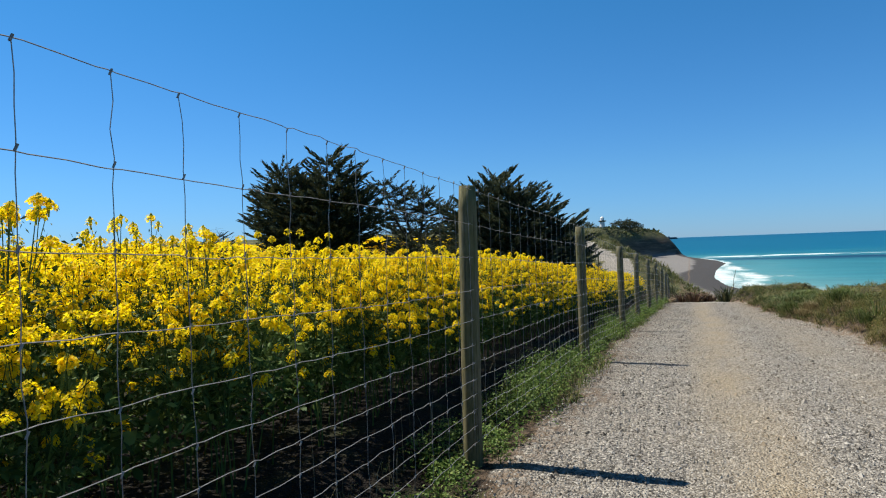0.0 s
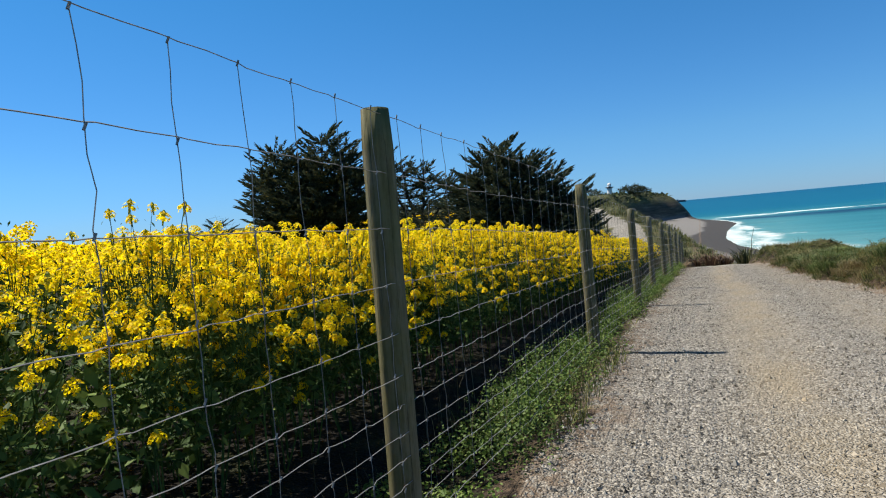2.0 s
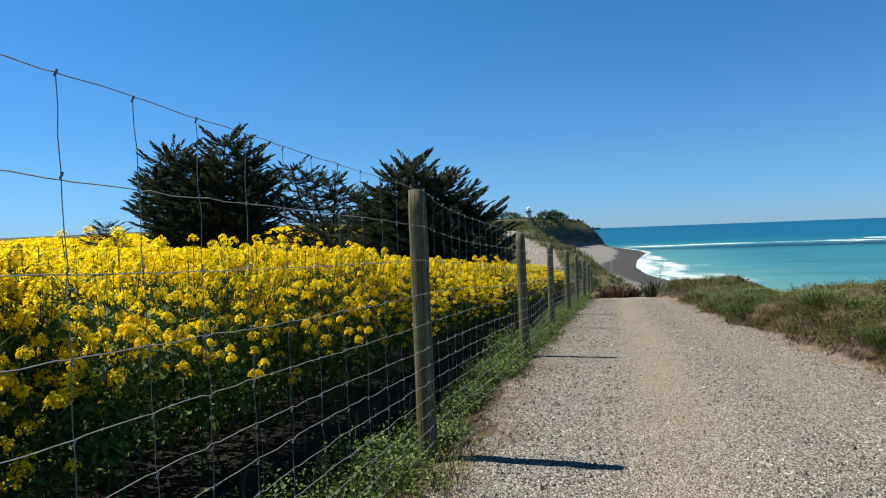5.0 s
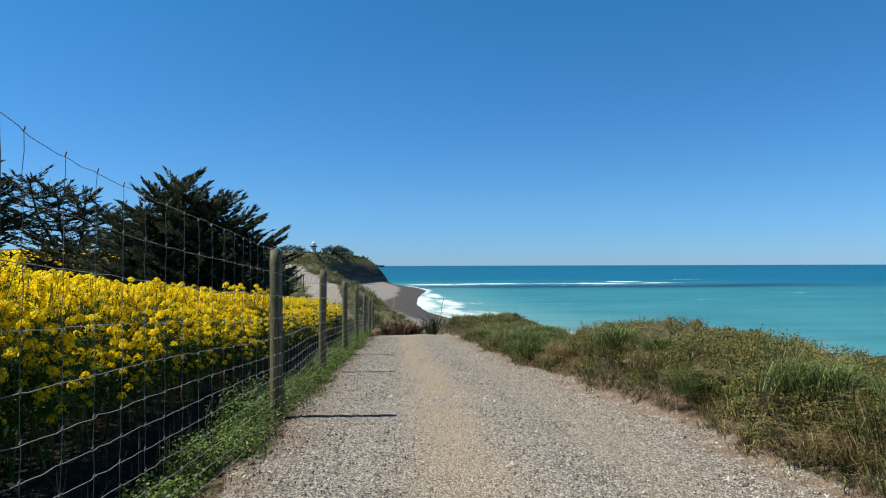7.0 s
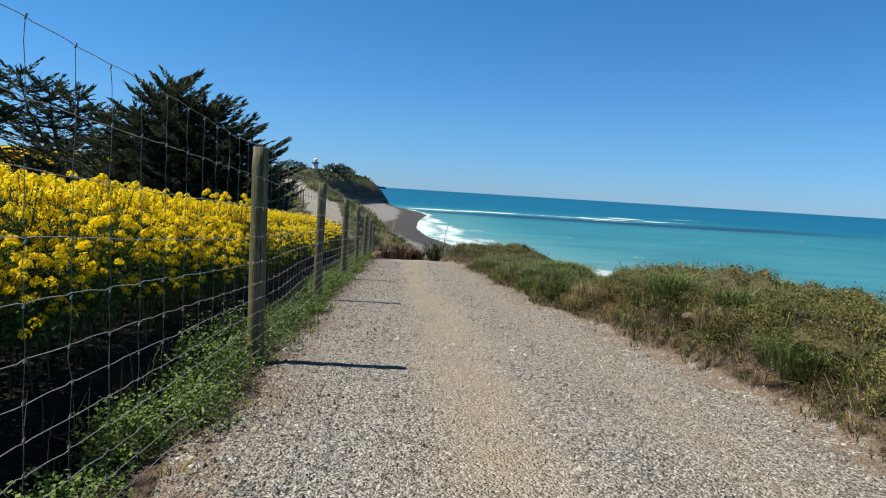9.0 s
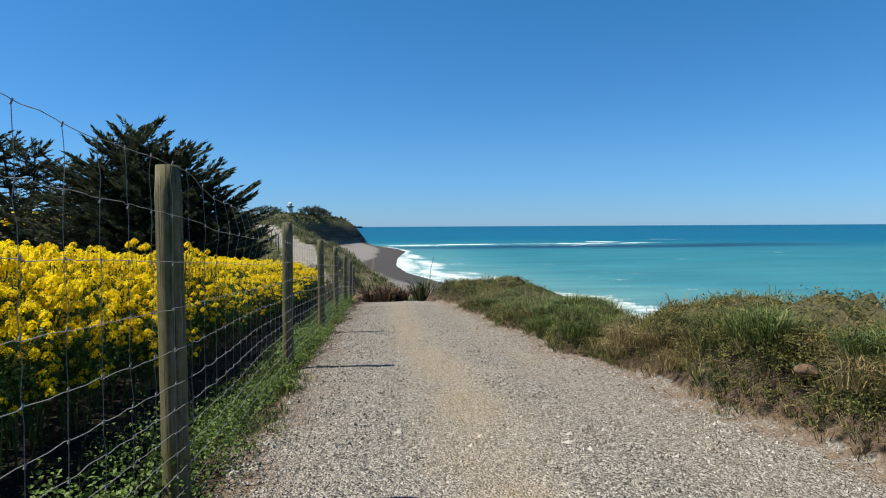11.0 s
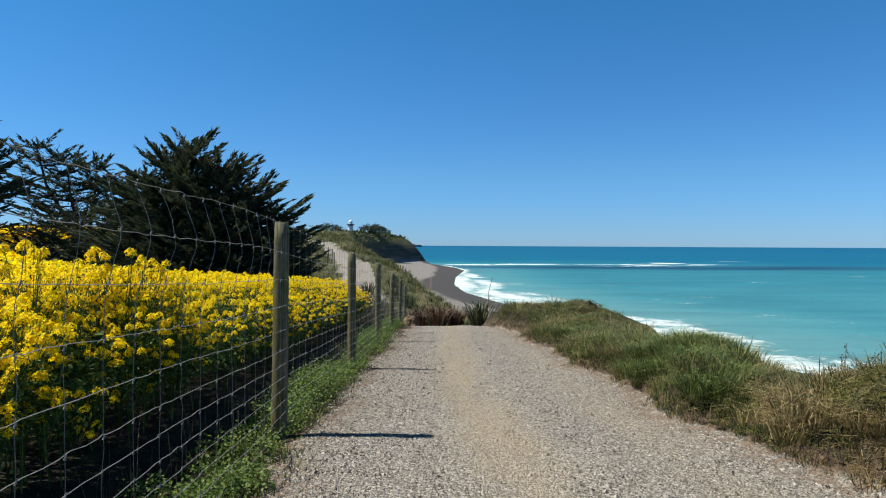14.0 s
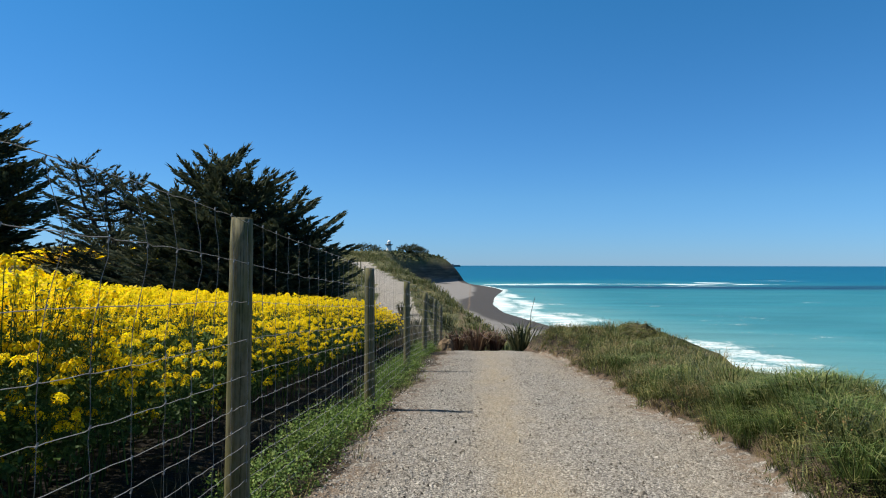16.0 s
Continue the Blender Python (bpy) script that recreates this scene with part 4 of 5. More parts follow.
tagged(new("bank_scrub", scrub_me), "olive and brown low scrub matted over the bank", "scrub", kind="stuff")


def shrub(seed, rx, ry, rz, n, leaf):
    """A low wind-clipped shrub: twigs and small leaves over an uneven mound."""
    r = np.random.default_rng(seed)
    ob = tagged(new("shrub"), "low wind-clipped olive and brown coastal shrub", "shrub", "shrubs on the bank")
    twigs = []
    for k in range(22):
        a, u = r.uniform(0, 6.28), r.uniform(0.3, 1)
        e = np.array([rx * u * np.cos(a) * 0.9, ry * u * np.sin(a) * 0.9, rz * (1.0 - 0.6 * u * u)])
        twigs.append(tube([(0, 0, -0.05), e * [0.5, 0.5, 0.6], e], 0.012, 0.003, 3, False))
    part("twigs", join(*twigs), MAT_BARK, ob)
    bm = bmesh.new()
    bmesh.ops.create_icosphere(bm, subdivisions=3, radius=1.0)
    bmesh.ops.triangulate(bm, faces=list(bm.faces))
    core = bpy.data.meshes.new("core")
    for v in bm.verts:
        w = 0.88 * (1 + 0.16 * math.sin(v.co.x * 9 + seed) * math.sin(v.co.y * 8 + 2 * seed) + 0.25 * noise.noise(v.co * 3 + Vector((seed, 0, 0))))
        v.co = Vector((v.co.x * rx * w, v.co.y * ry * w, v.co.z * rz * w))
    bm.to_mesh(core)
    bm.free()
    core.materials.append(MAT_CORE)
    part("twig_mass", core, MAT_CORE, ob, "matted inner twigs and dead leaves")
    d = np.repeat(unit(r.normal(0, 1, (n // 14, 3)) * [1, 1, 0.9]), 14, 0)
    d = unit(d + r.normal(0, 0.035, d.shape))
    n = len(d)
    twig_end = np.repeat(r.uniform(-0.07, 0.09, n // 14), 14)
    d[:, 2] = np.abs(d[:, 2])
    bump_ = 1 + 0.16 * np.sin(d[:, 0] * 9 + seed) * np.sin(d[:, 1] * 8 + 2 * seed) + 0.10 * np.sin(d[:, 2] * 15 + seed)
    q = d * ((bump_ + twig_end) * (1 - 0.12 * r.random(n) ** 1.5))[:, None] * [rx, ry, rz]
    me = mesh_from("foliage", *leaves(q, r.uniform(0.6, 1.2, n) * leaf, r, 0.8, 0.42), [MAT_SHRUB])
    attribute(me, "tuft", np.repeat(np.repeat(r.random(n // 14), 14), 4))
    part("foliage", me, MAT_SHRUB, ob)
    return ob


def tussock(seed, n, h, mat_, label):
    r = np.random.default_rng(seed)
    ob = tagged(new("tussock"), label, "grass tussock", "tussocks on the bank")
    v, f, shade = tufts(np.stack([r.normal(0, 0.13, 18), r.normal(0, 0.13, 18), np.full(18, -0.03)], -1), n // 18, np.full(18, h), 0.0075, 0.1, r, 0.5)
    me = mesh_from("foliage", v, f, [mat_])
    attribute(me, "tuft", shade)
    part("foliage", me, mat_, ob)
    return ob


shrubs = [shrub(1, 0.8, 0.9, 0.48, 7500, 0.036), shrub(2, 0.6, 0.95, 0.40, 7000, 0.036), shrub(3, 0.9, 0.7, 0.44, 7500, 0.036)]
SHRUB_AT = [(4.2, 7.5, 0.8), (4.4, 10.2, 0.85), (4.1, 12.0, 0.8), (4.4, 13.4, 0.9), (4.1, 14.8, 0.75), (4.9, 15.4, 0.9), (4.0, 16.3, 0.7), (4.6, 17.1, 1.0), (4.0, 18.0, 0.8), (4.5, 18.7, 1.05), (4.0, 19.5, 0.85), (5.2, 19.6, 0.9), (4.6, 20.4, 0.85), (5.0, 21.3, 0.7), (3.75, 20.3, 0.62), (3.8, 21.0, 0.55), (4.3, 21.2, 0.6), (3.7, 19.2, 0.55), (3.75, 16.9, 0.5), (3.7, 15.5, 0.55), (3.75, 13.2, 0.55), (3.8, 24.0, 0.5), (4.3, 24.6, 0.55), (4.2, 26.0, 0.5), (4.0, 28.6, 0.5), (4.8, 36.6, 0.9), (4.3, 38.4, 0.9), (5.2, 38.0, 0.9), (4.7, 40.4, 0.8)]
for n_, (x_, y_, s_) in enumerate(SHRUB_AT):
    m_ = pose(x_, y_, float(height(x_, y_)) - 0.19, 0, 0, 77 * n_) @ Matrix.Scale(s_, 4)
    one = shrubs[n_] if n_ < 3 else copy_thing(shrubs[n_ % 3], pose(0, 0, 0))
    one.matrix_basis = m_
tus = [tussock(5, 620, 0.34, MAT_TUSSOCK, "green grass tussock on the bank"), tussock(6, 620, 0.36, MAT_TUSSOCK, "green grass tussock on the bank"), tussock(7, 560, 0.26, MAT_STRAW, "dry straw-coloured grass tussock")]
TUS_AT = [(3.7, 17.3), (3.45, 24.3), (3.6, 24.9), (3.9, 25.3), (4.2, 25.0), (3.8, 26.2), (3.5, 26.9), (3.3, 28.2), (3.7, 29.5), (3.2, 31.2), (4.1, 31.5), (3.6, 33.5), (4.4, 34.5), (3.55, 14.0), (3.5, 11.0), (3.5, 19.4), (3.5, 15.6), (3.4, 21.5), (3.45, 18.3), (4.1, 27.8), (3.9, 24.5), (4.4, 24.7), (3.6, 12.6), (3.4, 22.7)] + [(3.05 + 0.42 * (k % 5) + 0.1 * (k % 3), 22.5 + 0.36 * (k % 5) + 0.62 * (k // 5) + 0.13 * (k % 4)) for k in range(25)]
for n_, (x_, y_) in enumerate(TUS_AT):
    k = (n_ % 3 if n_ < 27 else n_ % 2) if n_ > 2 else n_
    m_ = pose(x_, y_, float(height(x_, y_)), 0, 0, 53 * n_) @ Matrix.Scale(bank_rng.uniform(0.85, 1.2), 4)
    one = tus[n_] if n_ < 3 else copy_thing(tus[k], pose(0, 0, 0))
    one.matrix_basis = m_

straw = tussock(8, 560, 0.24, MAT_STRAW, "dry straw-coloured grass tussock")
for n_, (x_, y_) in enumerate([(3.3, 19.6), (3.35, 20.2), (3.3, 20.8), (4.1, 21.9), (3.2, 21.1), (3.5, 21.4), (3.35, 13.2), (3.45, 16.9), (3.3, 26.4), (3.5, 9.5)]):
    one = straw if n_ == 0 else copy_thing(straw, pose(0, 0, 0))
    one.matrix_basis = pose(x_, y_, float(height(x_, y_)), 0, 0, 71 * n_) @ Matrix.Scale(bank_rng.uniform(0.9, 1.2), 4)

# ---------------- loose stones ----------------
stone_rng = np.random.default_rng(51)
n_ = 90000
p = np.stack([stone_rng.uniform(-1.2, 3.4, n_), 2.5 + 33 * stone_rng.random(n_) ** 1.3], -1)
keep = (p[:, 0] < path_right(p[:, 1])) & (stone_rng.random(n_) > 0.6 * np.exp(-(((p[:, 0] - 0.55) / 0.45) ** 2)) + 0.2 * np.exp(-(((p[:, 0] - 2.1) / 0.5) ** 2)))
p = p[keep]
n_ = len(p)
size = (stone_rng.gamma(2.6, 0.0025, n_) + 0.004) * np.where(stone_rng.random(n_) < 0.03, 1.7, 1.0)
d5 = np.array([(1, 0, -0.3), (0, 1, -0.3), (-1, 0, -0.3), (0, -1, -0.3), (0, 0, 0.7)], float)
V = d5[None] * size[:, None, None] * stone_rng.uniform(0.6, 1.25, (n_, 5, 1))
V += stone_rng.normal(0, 0.2, V.shape) * size[:, None, None]
a = stone_rng.uniform(0, 6.28, n_)
c, s = np.cos(a)[:, None], np.sin(a)[:, None]
V = np.stack([V[..., 0] * c - V[..., 1] * s, V[..., 0] * s + V[..., 1] * c, V[..., 2]], -1) + on_ground(p, 0.002)[:, None]
f5 = np.array([(0, 1, 4), (1, 2, 4), (2, 3, 4), (3, 0, 4)])
F = (f5[None] + (np.arange(n_) * 5)[:, None, None]).reshape(-1, 3)
stone_me = mesh_from("loose_gravel", V.reshape(-1, 3), F, [MAT_STONE])
attribute(stone_me, "track", np.repeat(np.exp(-(((p[:, 0] - 0.62) / 0.36) ** 2)) + 0.35 * np.exp(-(((p[:, 0] - 2.1) / 0.5) ** 2)), 5))
tagged(new("loose_gravel", stone_me), "loose grey gravel on the path", "gravel", kind="stuff")


# ---------------- cypress trees ----------------
def spray(p, d, length, n, r):
    """Flat pointed cypress spray: needle-like triangles crowding an axis."""
    u = r.random(n) ** 0.8
    rad = 0.20 * length * (1 - u) ** 0.8
    o = unit(r.normal(0, 1, (n, 3)) * [1, 1, 0.28])
    base = p + d * (u * length)[:, None] + o * (rad * r.random(n))[:, None]
    way = unit(d * 1.3 + o * 0.7 + [0, 0, 0.12] + r.normal(0, 0.2, (n, 3)))
    side = unit(np.cross(way, r.normal(0, 1, (n, 3))))
    ln = (0.26 * length * r.uniform(0.6, 1.2, n))[:, None]
    V = np.stack([base - side * ln * 0.17, base + side * ln * 0.17, base + way * ln], 1).reshape(-1, 3)
    return V, np.arange(3 * n).reshape(-1, 3)


def plume(p, d, length, n, r):
    """Long tapering spray at a limb's end, its tip curving up."""
    u = r.random(n) ** 0.75
    o = unit(r.normal(0, 1, (n, 3)) * [1, 1, 0.16])
    axis_ = p + d * (u * length)[:, None] + np.array([0, 0, 0.12]) * (u ** 2 * length)[:, None]
    base = axis_ + o * (0.17 * length * (1 - u) ** 0.7 * r.random(n))[:, None]
    way = unit(d * 1.9 + o * 0.6 + [0, 0, 0.10] + r.normal(0, 0.13, (n, 3)))
    side = unit(np.cross(way, r.normal(0, 1, (n, 3))))
    ln = (0.20 * length * r.uniform(0.6, 1.3, n))[:, None]
    V = np.stack([base - side * ln * 0.18, base + side * ln * 0.18, base + way * ln], 1).reshape(-1, 3)
    return V, np.arange(3 * n).reshape(-1, 3)


def cypress(seed, at, top, rx, ry, tiers, low, leaders, full=1.0, taper=2.6, label="dark wind-shaped cypress tree"):
    """A macrocarpa-like tree: leaders carry tiers of level limbs, each a flat shelf of pointed sprays."""
    r = np.random.default_rng(seed)
    x, y = at
    z = float(height(x, y))
    H = top - z
    ob = tagged(new("cypress_tree"), label, "tree", "cypresses behind the field")
    ob.matrix_basis = pose(x, y, z)
    wood, green = [], []
    for lx_, tall_, share in leaders:
        tp = np.array([lx_, r.normal(0, 0.3), H * tall_])
        stem = np.array([(0, 0, -0.3), (lx_ * 0.25, 0, H * tall_ * 0.25), (lx_ * 0.8, tp[1] * 0.6, H * tall_ * 0.65), tp])
        wood.append(tube(stem, 0.026 * H, 0.004 * H, 7, False))
        count = max(4, int(tiers * tall_))
        for k in range(count):
            u = (k + r.uniform(0.2, 0.8)) / count
            zr = (low + (1 - low) * u) * tall_
            reach = (1 - u ** taper) * 0.93 + 0.07
            turn = r.uniform(0, 6.28)
            around = int(round(4 + 4 * reach))
            for m in range(around):
                a = turn + 6.283 * (m + r.uniform(-0.35, 0.35)) / around
                far_ = reach * r.uniform(0.6, 1.15)
                if r.random() > 0.35 + 0.65 * full:
                    continue
                rise = 0.12 + 0.5 * u ** 2.5
                root = np.array([np.interp(zr * H, stem[:, 2], stem[:, i]) for i in range(3)])
                way = np.array([np.cos(a) * rx, np.sin(a) * ry, 0.0]) * far_ * share
                span = np.linalg.norm(way)
                root[2] -= 0.10 * span
                end = np.array([root[0] + way[0], root[1] + way[1], zr * H + rise * span * 0.45 + r.normal(0, 0.022) * H])
                end[2] = min(end[2], H * tall_ * 0.99)
                if r.random() < 0.12:
                    end = root + (end - root) * 1.3
                mid = root + (end - root) * 0.55 + [0, 0, -0.02 * H]
                wood.append(tube([root, root + (mid - root) * 0.6, mid, end], 0.009 * H, 0.002 * H, 4, False))
                out = unit(end - mid)
                level = unit(np.array([way[0], way[1], 0.0]))
                cross_ = np.array([-level[1], level[0], 0.0])
                n_side = max(3, int((3 + span * 2.2) * full))
                for i in range(n_side):
                    t = 0.30 + 0.70 * (i + r.random()) / n_side
                    p0 = root + (mid - root) * (t / 0.55) if t < 0.55 else mid + (end - mid) * ((t - 0.55) / 0.45)
                    sway = r.choice([-1, 1]) * r.uniform(0.25, 1.0)
                    d = unit(level + cross_ * sway + [0.12, 0, r.uniform(-0.02, 0.26) + 0.15 * u * u])
                    green.append(plume(p0, d, (0.075 * H + 0.45) * r.uniform(0.7, 1.25), 25, r))
                    if r.random() < 0.75 * full and u < 0.85:
                        green.append(spray(p0 + [0, 0, -0.015 * H], unit(level + cross_ * sway * 0.7 + [0, 0, -0.05]), (0.06 * H + 0.5) * r.uniform(0.7, 1.1), 18, r))
                for _ in range(2 + int(full)):
                    d = unit(out * 0.6 + level + cross_ * r.normal(0, 0.3) + [0.10, 0, r.uniform(0.0, 0.28) + 0.25 * u * u])
                    green.append(plume(end - d * 0.25, d, (0.105 * H + 0.7) * r.uniform(0.8, 1.35), 34, r))
                if full < 0.8:
                    for _ in range(2):
                        q0 = mid + (end - mid) * r.random()
                        wood.append(tube([q0, q0 + r.normal(0, 0.4, 3) + [0, 0, 0.2], q0 + r.normal(0, 0.7, 3) + [0, 0, 0.4]], 0.03, 0.008, 3, False))
        for _ in range(3):
            green.append(plume(tp - [0, 0, 0.5], unit(r.normal(0, 0.6, 3) * [1, 1, 0.3] + [0.2, 0, 0.45]), 0.08 * H + 0.6, 46, r))
    part("trunk", join(*wood), MAT_BARK, ob)
    part("crown", join(*green), MAT_CYPRESS, ob)
    return ob


cypress(61, (-38.0, 61), 11.2, 7.6, 6.0, 14, 0.12, [(-6.0, 0.74, 0.42), (-4.0, 0.93, 0.42), (-1.0, 0.82, 0.45), (1.8, 1.0, 0.45), (4.4, 0.84, 0.42), (6.2, 0.6, 0.4)], 1.0)
cypress(62, (-31.5, 74), 10.4, 6.4, 5.0, 10, 0.3, [(-4.2, 0.95, 0.42), (-1.6, 0.82, 0.55), (1.2, 0.78, 0.55), (4.0, 0.62, 0.5)], 0.36, label="sparse wind-torn cypress with bare limbs")
cypress(63, (-15.0, 60.5), 7.5, 6.6, 6.0, 14, 0.12, [(-5.2, 0.80, 0.42), (-3.6, 0.95, 0.42), (-1.9, 1.0, 0.45), (0.2, 0.90, 0.46), (2.2, 0.76, 0.44), (3.9, 0.62, 0.42), (4.9, 0.36, 0.36)], 1.0)
cypress(67, (-15.5, 58), 2.6, 6.6, 4.5, 7, 0.05, [(-5.4, 0.8, 0.5), (-2.6, 1.0, 0.55), (0.6, 0.95, 0.55), (3.2, 0.75, 0.45), (4.6, 0.45, 0.36)], 1.0, label="low dark cypress thicket below the larger trees")
cypress(64, (-24.0, 64), 3.4, 5.0, 4.0, 7, 0.05, [(-2.4, 0.9, 0.6), (1.0, 1.0, 0.6), (3.4, 0.7, 0.5)], 1.0, label="low dark cypress thicket below the larger trees")
cypress(66, (-30.0, 66), 2.8, 4.5, 4.0, 7, 0.05, [(-2.2, 0.8, 0.6), (0.8, 1.0, 0.6)], 1.0, label="low dark cypress thicket below the larger trees")
cypress(65, (-62, 74), 4.2, 2.2, 2.2, 7, 0.2, [(0.0, 1.0, 1.0)], 0.7, label="small dark conifer at the far edge of the field")


# ---------------- flax and reeds at the end of the path ----------------
def flax(seed, n, h, mat_, label, spikes=0):
    r = np.random.default_rng(seed)
    ob = tagged(new("flax_bush"), label, "flax bush", "flax by the cliff edge")
    base = np.stack([r.normal(0, 0.16, n), r.normal(0, 0.16, n), np.full(n, -0.05)], -1)
    az = np.arctan2(base[:, 1], base[:, 0]) + r.normal(0, 0.4, n)
    part("foliage", blades(base, h * r.uniform(0.65, 1.15, n), r.uniform(0.05, 0.085, n), r.uniform(0.25, 1.4, n), az, r), mat_, ob)
    for _ in range(spikes):
        x, y = r.normal(0, 0.15, 2)
        part("flower_stalk", tube([(x, y, 0), (x * 1.3, y * 1.3, h), (x * 1.8, y * 1.6, h * 1.4)], 0.016, 0.008, 4), MAT_BARK, ob, "dry dark flower stalk")
    return ob


def place(ob, x, y, scale=1.0, rz=0.0, lift=0.0):
    ob.matrix_basis = pose(x, y, float(height(x, y)) + lift, 0, 0, rz) @ Matrix.Scale(scale, 4)
    return ob


place(flax(71, 90, 1.5, MAT_FLAX, "green flax bush with sword-shaped leaves", 1), 2.2, 45.3, 1.1)
brown_flax = place(flax(72, 110, 1.4, MAT_FLAX_DRY, "reddish-brown flax bush beside the path's end"), 0.35, 45.6, 0.95)
for n_, (x_, y_, s_) in enumerate([(1.15, 46.3, 0.85), (-0.5, 46.4, 0.8)]):
    place(copy_thing(brown_flax, pose(0, 0, 0)), x_, y_, s_, 40 * n_)
slope_flax = place(flax(73, 70, 1.5, MAT_FLAX, "green flax bush on the slope beyond the path"), -3.0, 50, 1.0)
for n_, (x_, y_, s_) in enumerate([(-2.2, 52, 1.0), (-3.4, 55, 1.1), (-1.6, 56, 1.0), (-4.8, 58, 1.2), (-0.2, 59, 1.0), (-2.8, 61, 1.2), (-5.6, 64, 1.2), (-1.2, 66, 1.1), (-4, 68, 1.2), (-2, 71, 1.2), (-6, 72, 1.2), (-3.2, 76, 1.2), (-6.5, 80, 1.3), (-4, 84, 1.3)]):
    place(copy_thing(slope_flax, pose(0, 0, 0)), x_, y_, s_, 61 * n_)
far_rng = np.random.default_rng(81)
k = 9000
p = np.stack([far_rng.uniform(-12, -1.9, k), far_rng.uniform(40.5, 62, k)], -1)
b = blades(on_ground(p), far_rng.uniform(0.7, 1.7, k), far_rng.uniform(0.012, 0.03, k), far_rng.uniform(0.0, 0.5, k), far_rng.uniform(0, 6.28, k), far_rng)
tagged(new("reed_bed", mesh_from("reed_bed", *b, [MAT_REED])), "grey-brown reeds beyond the end of the field", "reeds", kind="stuff")
# rough growth over the slope beyond the dip
k = 9000
p = np.stack([far_rng.uniform(-60, 6, k), 46 + 150 * far_rng.random(k) ** 1.5], -1)
e = np.interp(p[:, 1], EDGE_Y, EDGE_X)
p = p[(p[:, 0] < e + 5) & (np.abs(p[:, 0] - path_mid(p[:, 1])) > 2.3) & (p[:, 0] > e - 26)]
k = len(p)
dd = 1 + (p[:, 1] - 46) / 90
v, f, shade = tufts(on_ground(p), 9, far_rng.uniform(0.3, 0.65, k) * dd, 0.07, 0.35, far_rng)
slope_me = mesh_from("slope_growth", v, f, [MAT_SLOPE])
attribute(slope_me, "tuft", shade)
tagged(new("slope_growth", slope_me), "rough grass and scrub over the far slope", "scrub", kind="stuff")


# ---------------- headland, lighthouse and ship ----------------
lighthouse = tagged(new("lighthouse"), "small white lighthouse with a dark gallery on the headland", "lighthouse")
lx, ly = -49.8, 400.0
lighthouse.matrix_basis = pose(lx, ly, float(height(lx, ly))) @ Matrix.Scale(0.85, 4)
part("tower", lathe([(1.9, -1), (1.9, 0), (1.6, 4.4), (1.6, 5.2), (0.01, 5.2)]), MAT_WHITE, lighthouse)
part("gallery", lathe([(1.6, 4.5), (2.7, 4.9), (2.7, 5.5), (2.55, 5.5), (2.55, 5.1), (1.2, 5.1)]), MAT_DARKMETAL, lighthouse, "dark gallery with railing")
part("lantern", lathe([(1.3, 5.2), (1.3, 7.0), (0.01, 7.0)]), MAT_WHITE, lighthouse)
part("dome", lathe([(1.45, 7.0), (1.3, 7.6), (0.8, 8.1), (0.2, 8.35), (0.12, 8.8), (0.01, 8.9)]), MAT_WHITE, lighthouse)


def far_bush(seed, x, y, rx, h, n, label):
    r = np.random.default_rng(seed)
    ob = tagged(new("headland_tree"), label, "tree", "trees on the headland")
    ob.matrix_basis = pose(x, y, float(height(x, y)))
    pieces = []
    for k in range(n):
        a = r.uniform(0, 6.28)
        u = r.random() ** 0.5
        p = np.array([rx * u * np.cos(a), rx * 0.7 * u * np.sin(a), h * (0.25 + 0.6 * r.random() * (1 - 0.6 * u * u))])
        pieces.append(spray(p, unit(r.normal(0, 1, 3) * [1, 1, 0.3] + [0.5, 0, 0.5]), h * 0.32, 26, r))
    part("trunk", tube([(0, 0, -0.5), (0.3, 0, h * 0.5)], h * 0.05, h * 0.02, 6), MAT_BARK, ob)
    part("crown", join(*pieces), MAT_CYPRESS, ob)


far_bush(91, -37, 402, 8.0, 6.0, 420, "dark flat-topped trees beside the lighthouse")
far_bush(92, -64, 398, 9.0, 6.0, 320, "dark low trees on the headland")
far_bush(93, -56, 392, 5.0, 4.0, 60, "dark low scrub before the lighthouse")
k = 6000
p = np.stack([far_rng.uniform(-80, -14, k), far_rng.uniform(350, 456, k)], -1)
e, f2 = np.interp(p[:, 1], EDGE_Y, EDGE_X), np.interp(p[:, 1], EDGE_Y, FOOT_X)
p = p[((p[:, 0] - e) / (f2 - e) < 0.5) & (p[:, 0] > e - 22)]
b = leaves(on_ground(p, 0.1), far_rng.uniform(0.9, 2.0, len(p)), far_rng, 0.7, 0.8)
tagged(new("dark_headland_scrub", mesh_from("dark_headland_scrub", *b, [MAT_CYPRESS])), "dark scrub over the headland's shoulder", "scrub", kind="stuff")
far_bush(94, -33, 404, 7.0, 5.5, 260, "dark scrub on the headland's edge")
k = 1500
p = np.stack([far_rng.uniform(-75, -9, k), far_rng.uniform(355, 452, k)], -1)
e, f2 = np.interp(p[:, 1], EDGE_Y, EDGE_X), np.interp(p[:, 1], EDGE_Y, FOOT_X)
p = p[(p[:, 0] - e) / (f2 - e) < 0.6]
k = len(p)
b = leaves(on_ground(p, 0.2), far_rng.uniform(0.9, 2.2, k), far_rng, 0.8, 0.8)
tagged(new("headland_scrub", mesh_from("headland_scrub", *b, [MAT_SLOPE])), "scrub clinging to the headland", "scrub", kind="stuff")

ship = tagged(new("cargo_ship"), "dark cargo ship far out on the horizon", "ship")
ship.matrix_basis = pose(-75, 3000, SEA, 0, 0, 8)


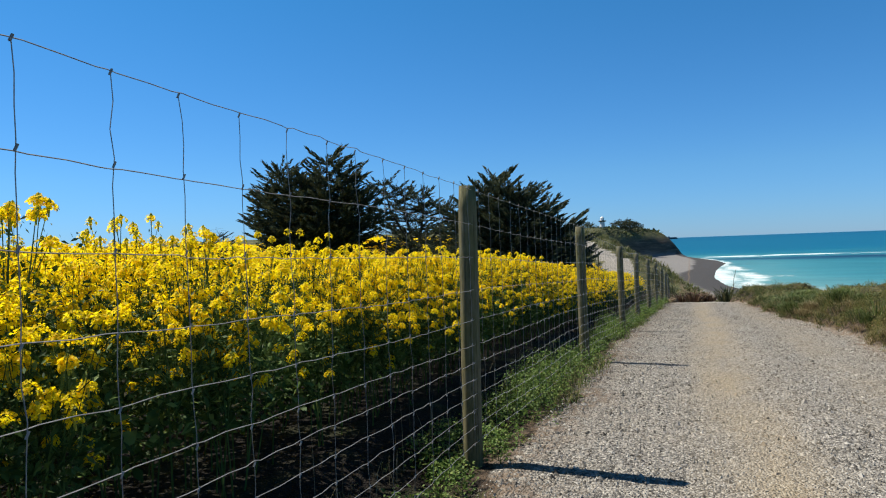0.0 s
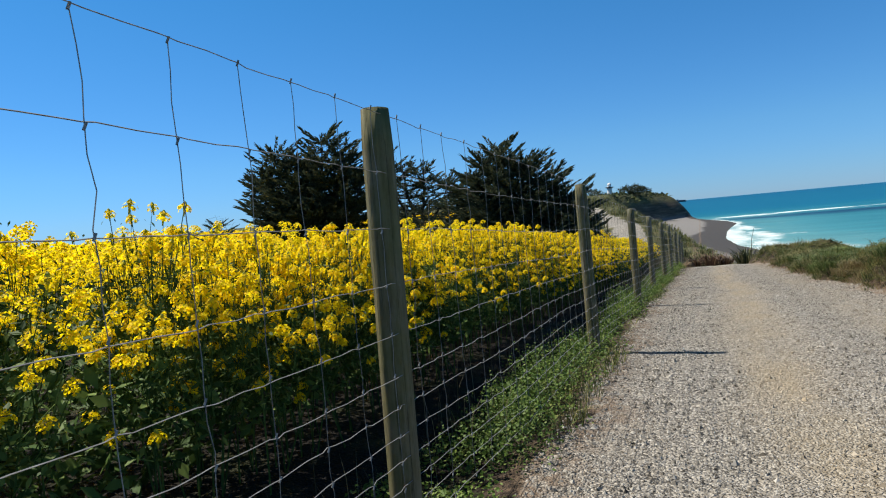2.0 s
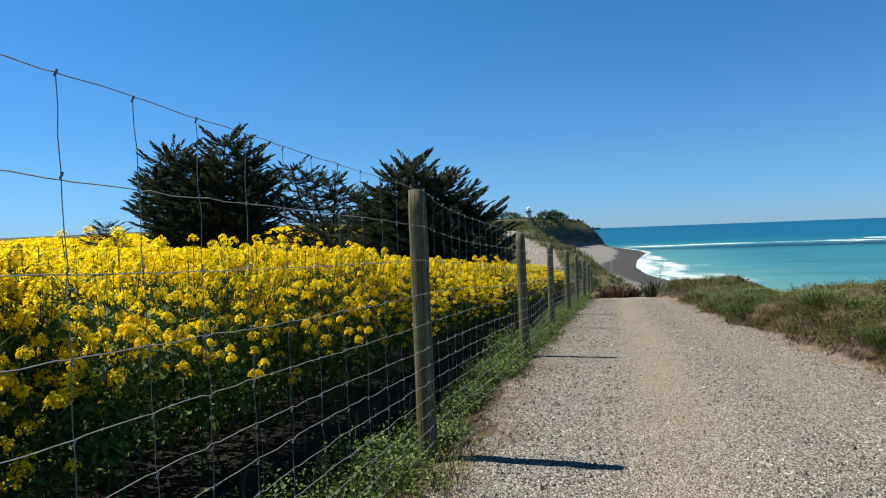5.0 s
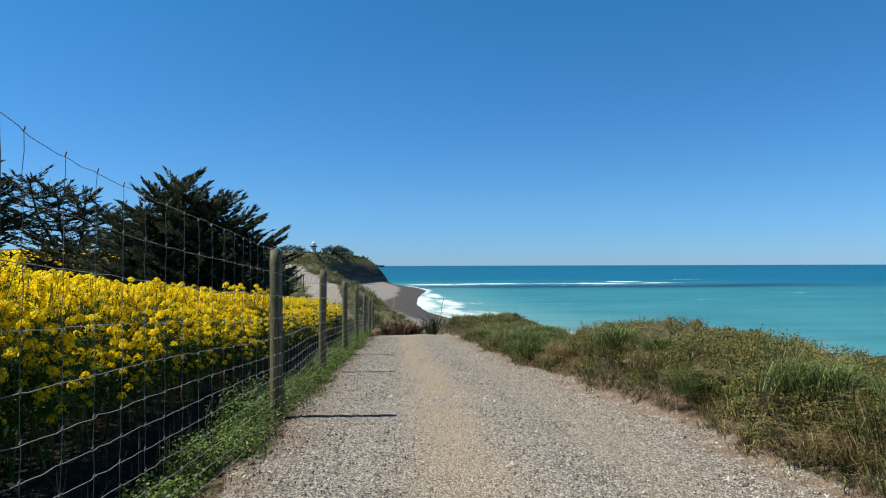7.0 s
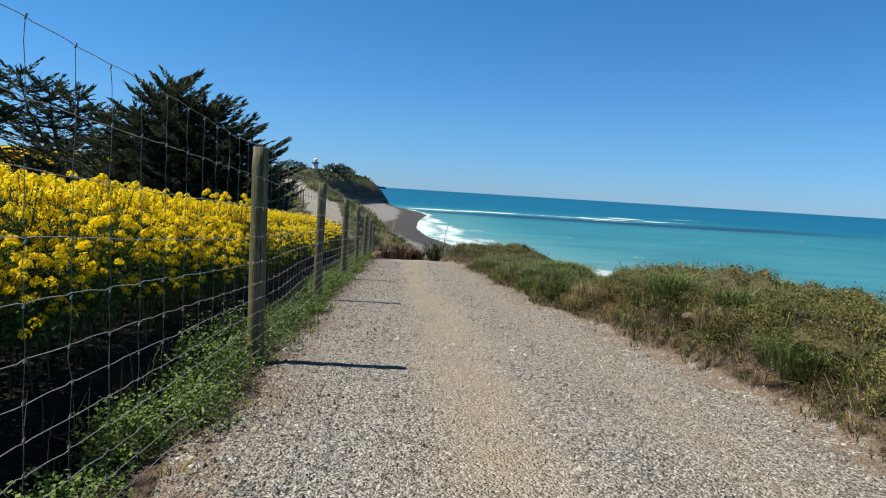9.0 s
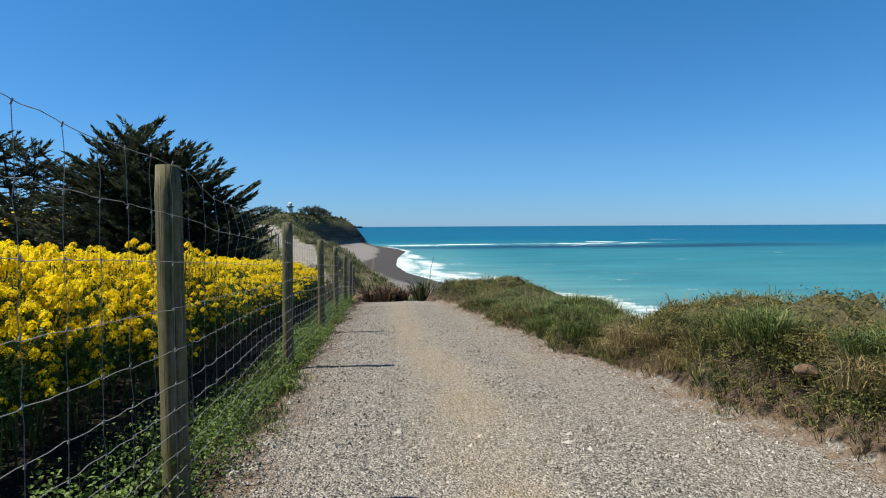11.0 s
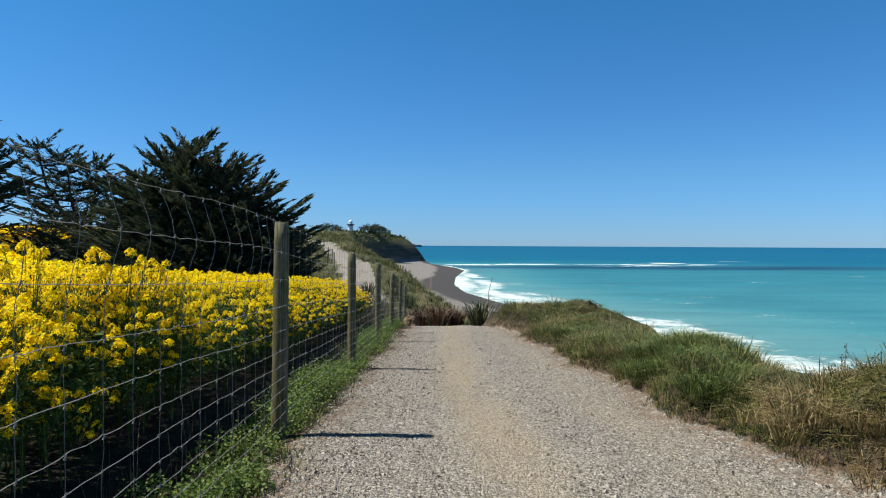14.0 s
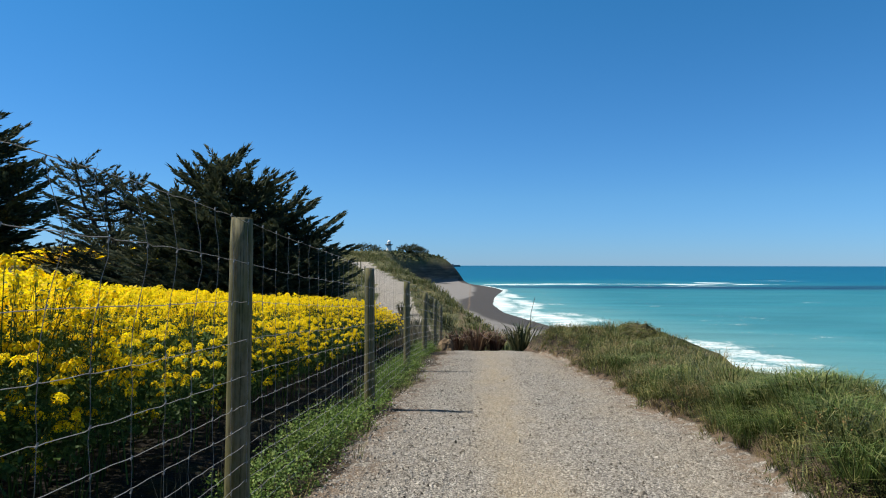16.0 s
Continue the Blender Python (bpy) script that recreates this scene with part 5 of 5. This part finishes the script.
def box(x0, x1, y0, y1, z0, z1, taper=0.0):
    bm = bmesh.new()
    bmesh.ops.create_cube(bm, size=1)
    for v in bm.verts:
        k = taper if v.co.z < 0 else 0
        v.co = ((x0 + x1) / 2 + v.co.x * (x1 - x0 - 2 * k), (y0 + y1) / 2 + v.co.y * (y1 - y0 - k), (z0 + z1) / 2 + v.co.z * (z1 - z0))
    bmesh.ops.bevel(bm, geom=list(bm.edges), offset=0.08 * min(z1 - z0, 1.5), segments=1, affect="EDGES")
    bmesh.ops.triangulate(bm, faces=list(bm.faces))
    me = bpy.data.meshes.new("box")
    bm.to_mesh(me)
    bm.free()
    return me


def boxed(name, me, mat_, parent):
    me.materials.append(mat_)
    return part(name, me, mat_, parent)


boxed("hull", box(-22, 22, -4, 4, -1, 5, 3), MAT_SHIP, ship)
boxed("bridge", box(-19, -11, -3.5, 3.5, 5, 12), MAT_SHIP, ship)
boxed("cargo", box(-9, 17, -3.5, 3.5, 5, 8.5), MAT_SHIP, ship)

# posts of the far fence beside the upper path
far_fence = tagged(new("far_fence"), "weathered timber fence posts beside the distant path", "fence")
for y_ in (96, 102, 108, 116, 124, 134):
    x_ = float(path_mid(y_)) - 2.6
    ob = part("post", post_meshes[0], MAT_POST, far_fence)
    ob.matrix_basis = pose(x_, y_, float(height(x_, y_)))

# ---------------- small things on the bank ----------------
rock = tagged(new("clay_lump"), "orange-brown clay lump exposed in the bank", "rock")
bm = bmesh.new()
bmesh.ops.create_icosphere(bm, subdivisions=3, radius=0.10)
for v_ in bm.verts:
    v_.co *= 1 + 0.35 * noise.noise(v_.co * 9)
    v_.co.z *= 0.6
me = bpy.data.meshes.new("lump")
bm.to_mesh(me)
bm.free()
boxed("lump", me, MAT_ROCK, rock)
rock.matrix_basis = pose(3.36, 17.6, -0.06, 0, 0, 20)

cut = tagged(new("clay_bank"), "low tan clay bank where the path drops away", "bank")
bm = bmesh.new()
bmesh.ops.create_icosphere(bm, subdivisions=4, radius=0.6)
for v_ in bm.verts:
    v_.co *= 1 + 0.3 * noise.noise(v_.co * 2.3) + 0.12 * noise.noise(v_.co * 7)
    v_.co.x *= 0.75
me = bpy.data.meshes.new("clay")
bm.to_mesh(me)
bm.free()
boxed("clay", me, MAT_CLAY, cut)
place(cut, -0.95, 44.7, 0.85, 0, 0.0)

dock = tagged(new("dock_stalk"), "dry dark dock stalk with seed clusters", "plant")
r_ = np.random.default_rng(95)
for k in range(3):
    a = r_.normal(0, 0.07, 2)
    pts3 = np.array([(0, 0, 0), (a[0], a[1], 0.4), (a[0] * 2.4, a[1] * 2.4, 0.9 + 0.1 * k)])
    part("stalk", tube(pts3, 0.006, 0.003, 4), MAT_BARK, dock)
    q = np.stack([np.interp(np.linspace(0.35, 1, 60), [0, 0.5, 1], pts3[:, m_]) for m_ in range(3)], -1) + r_.normal(0, 0.012, (60, 3))
    part("seed_cluster", leaves(q, 0.03, r_, 0.7, 0.7), MAT_FLAX_DRY, dock)
place(dock, 4.75, 22.9, 0.75)
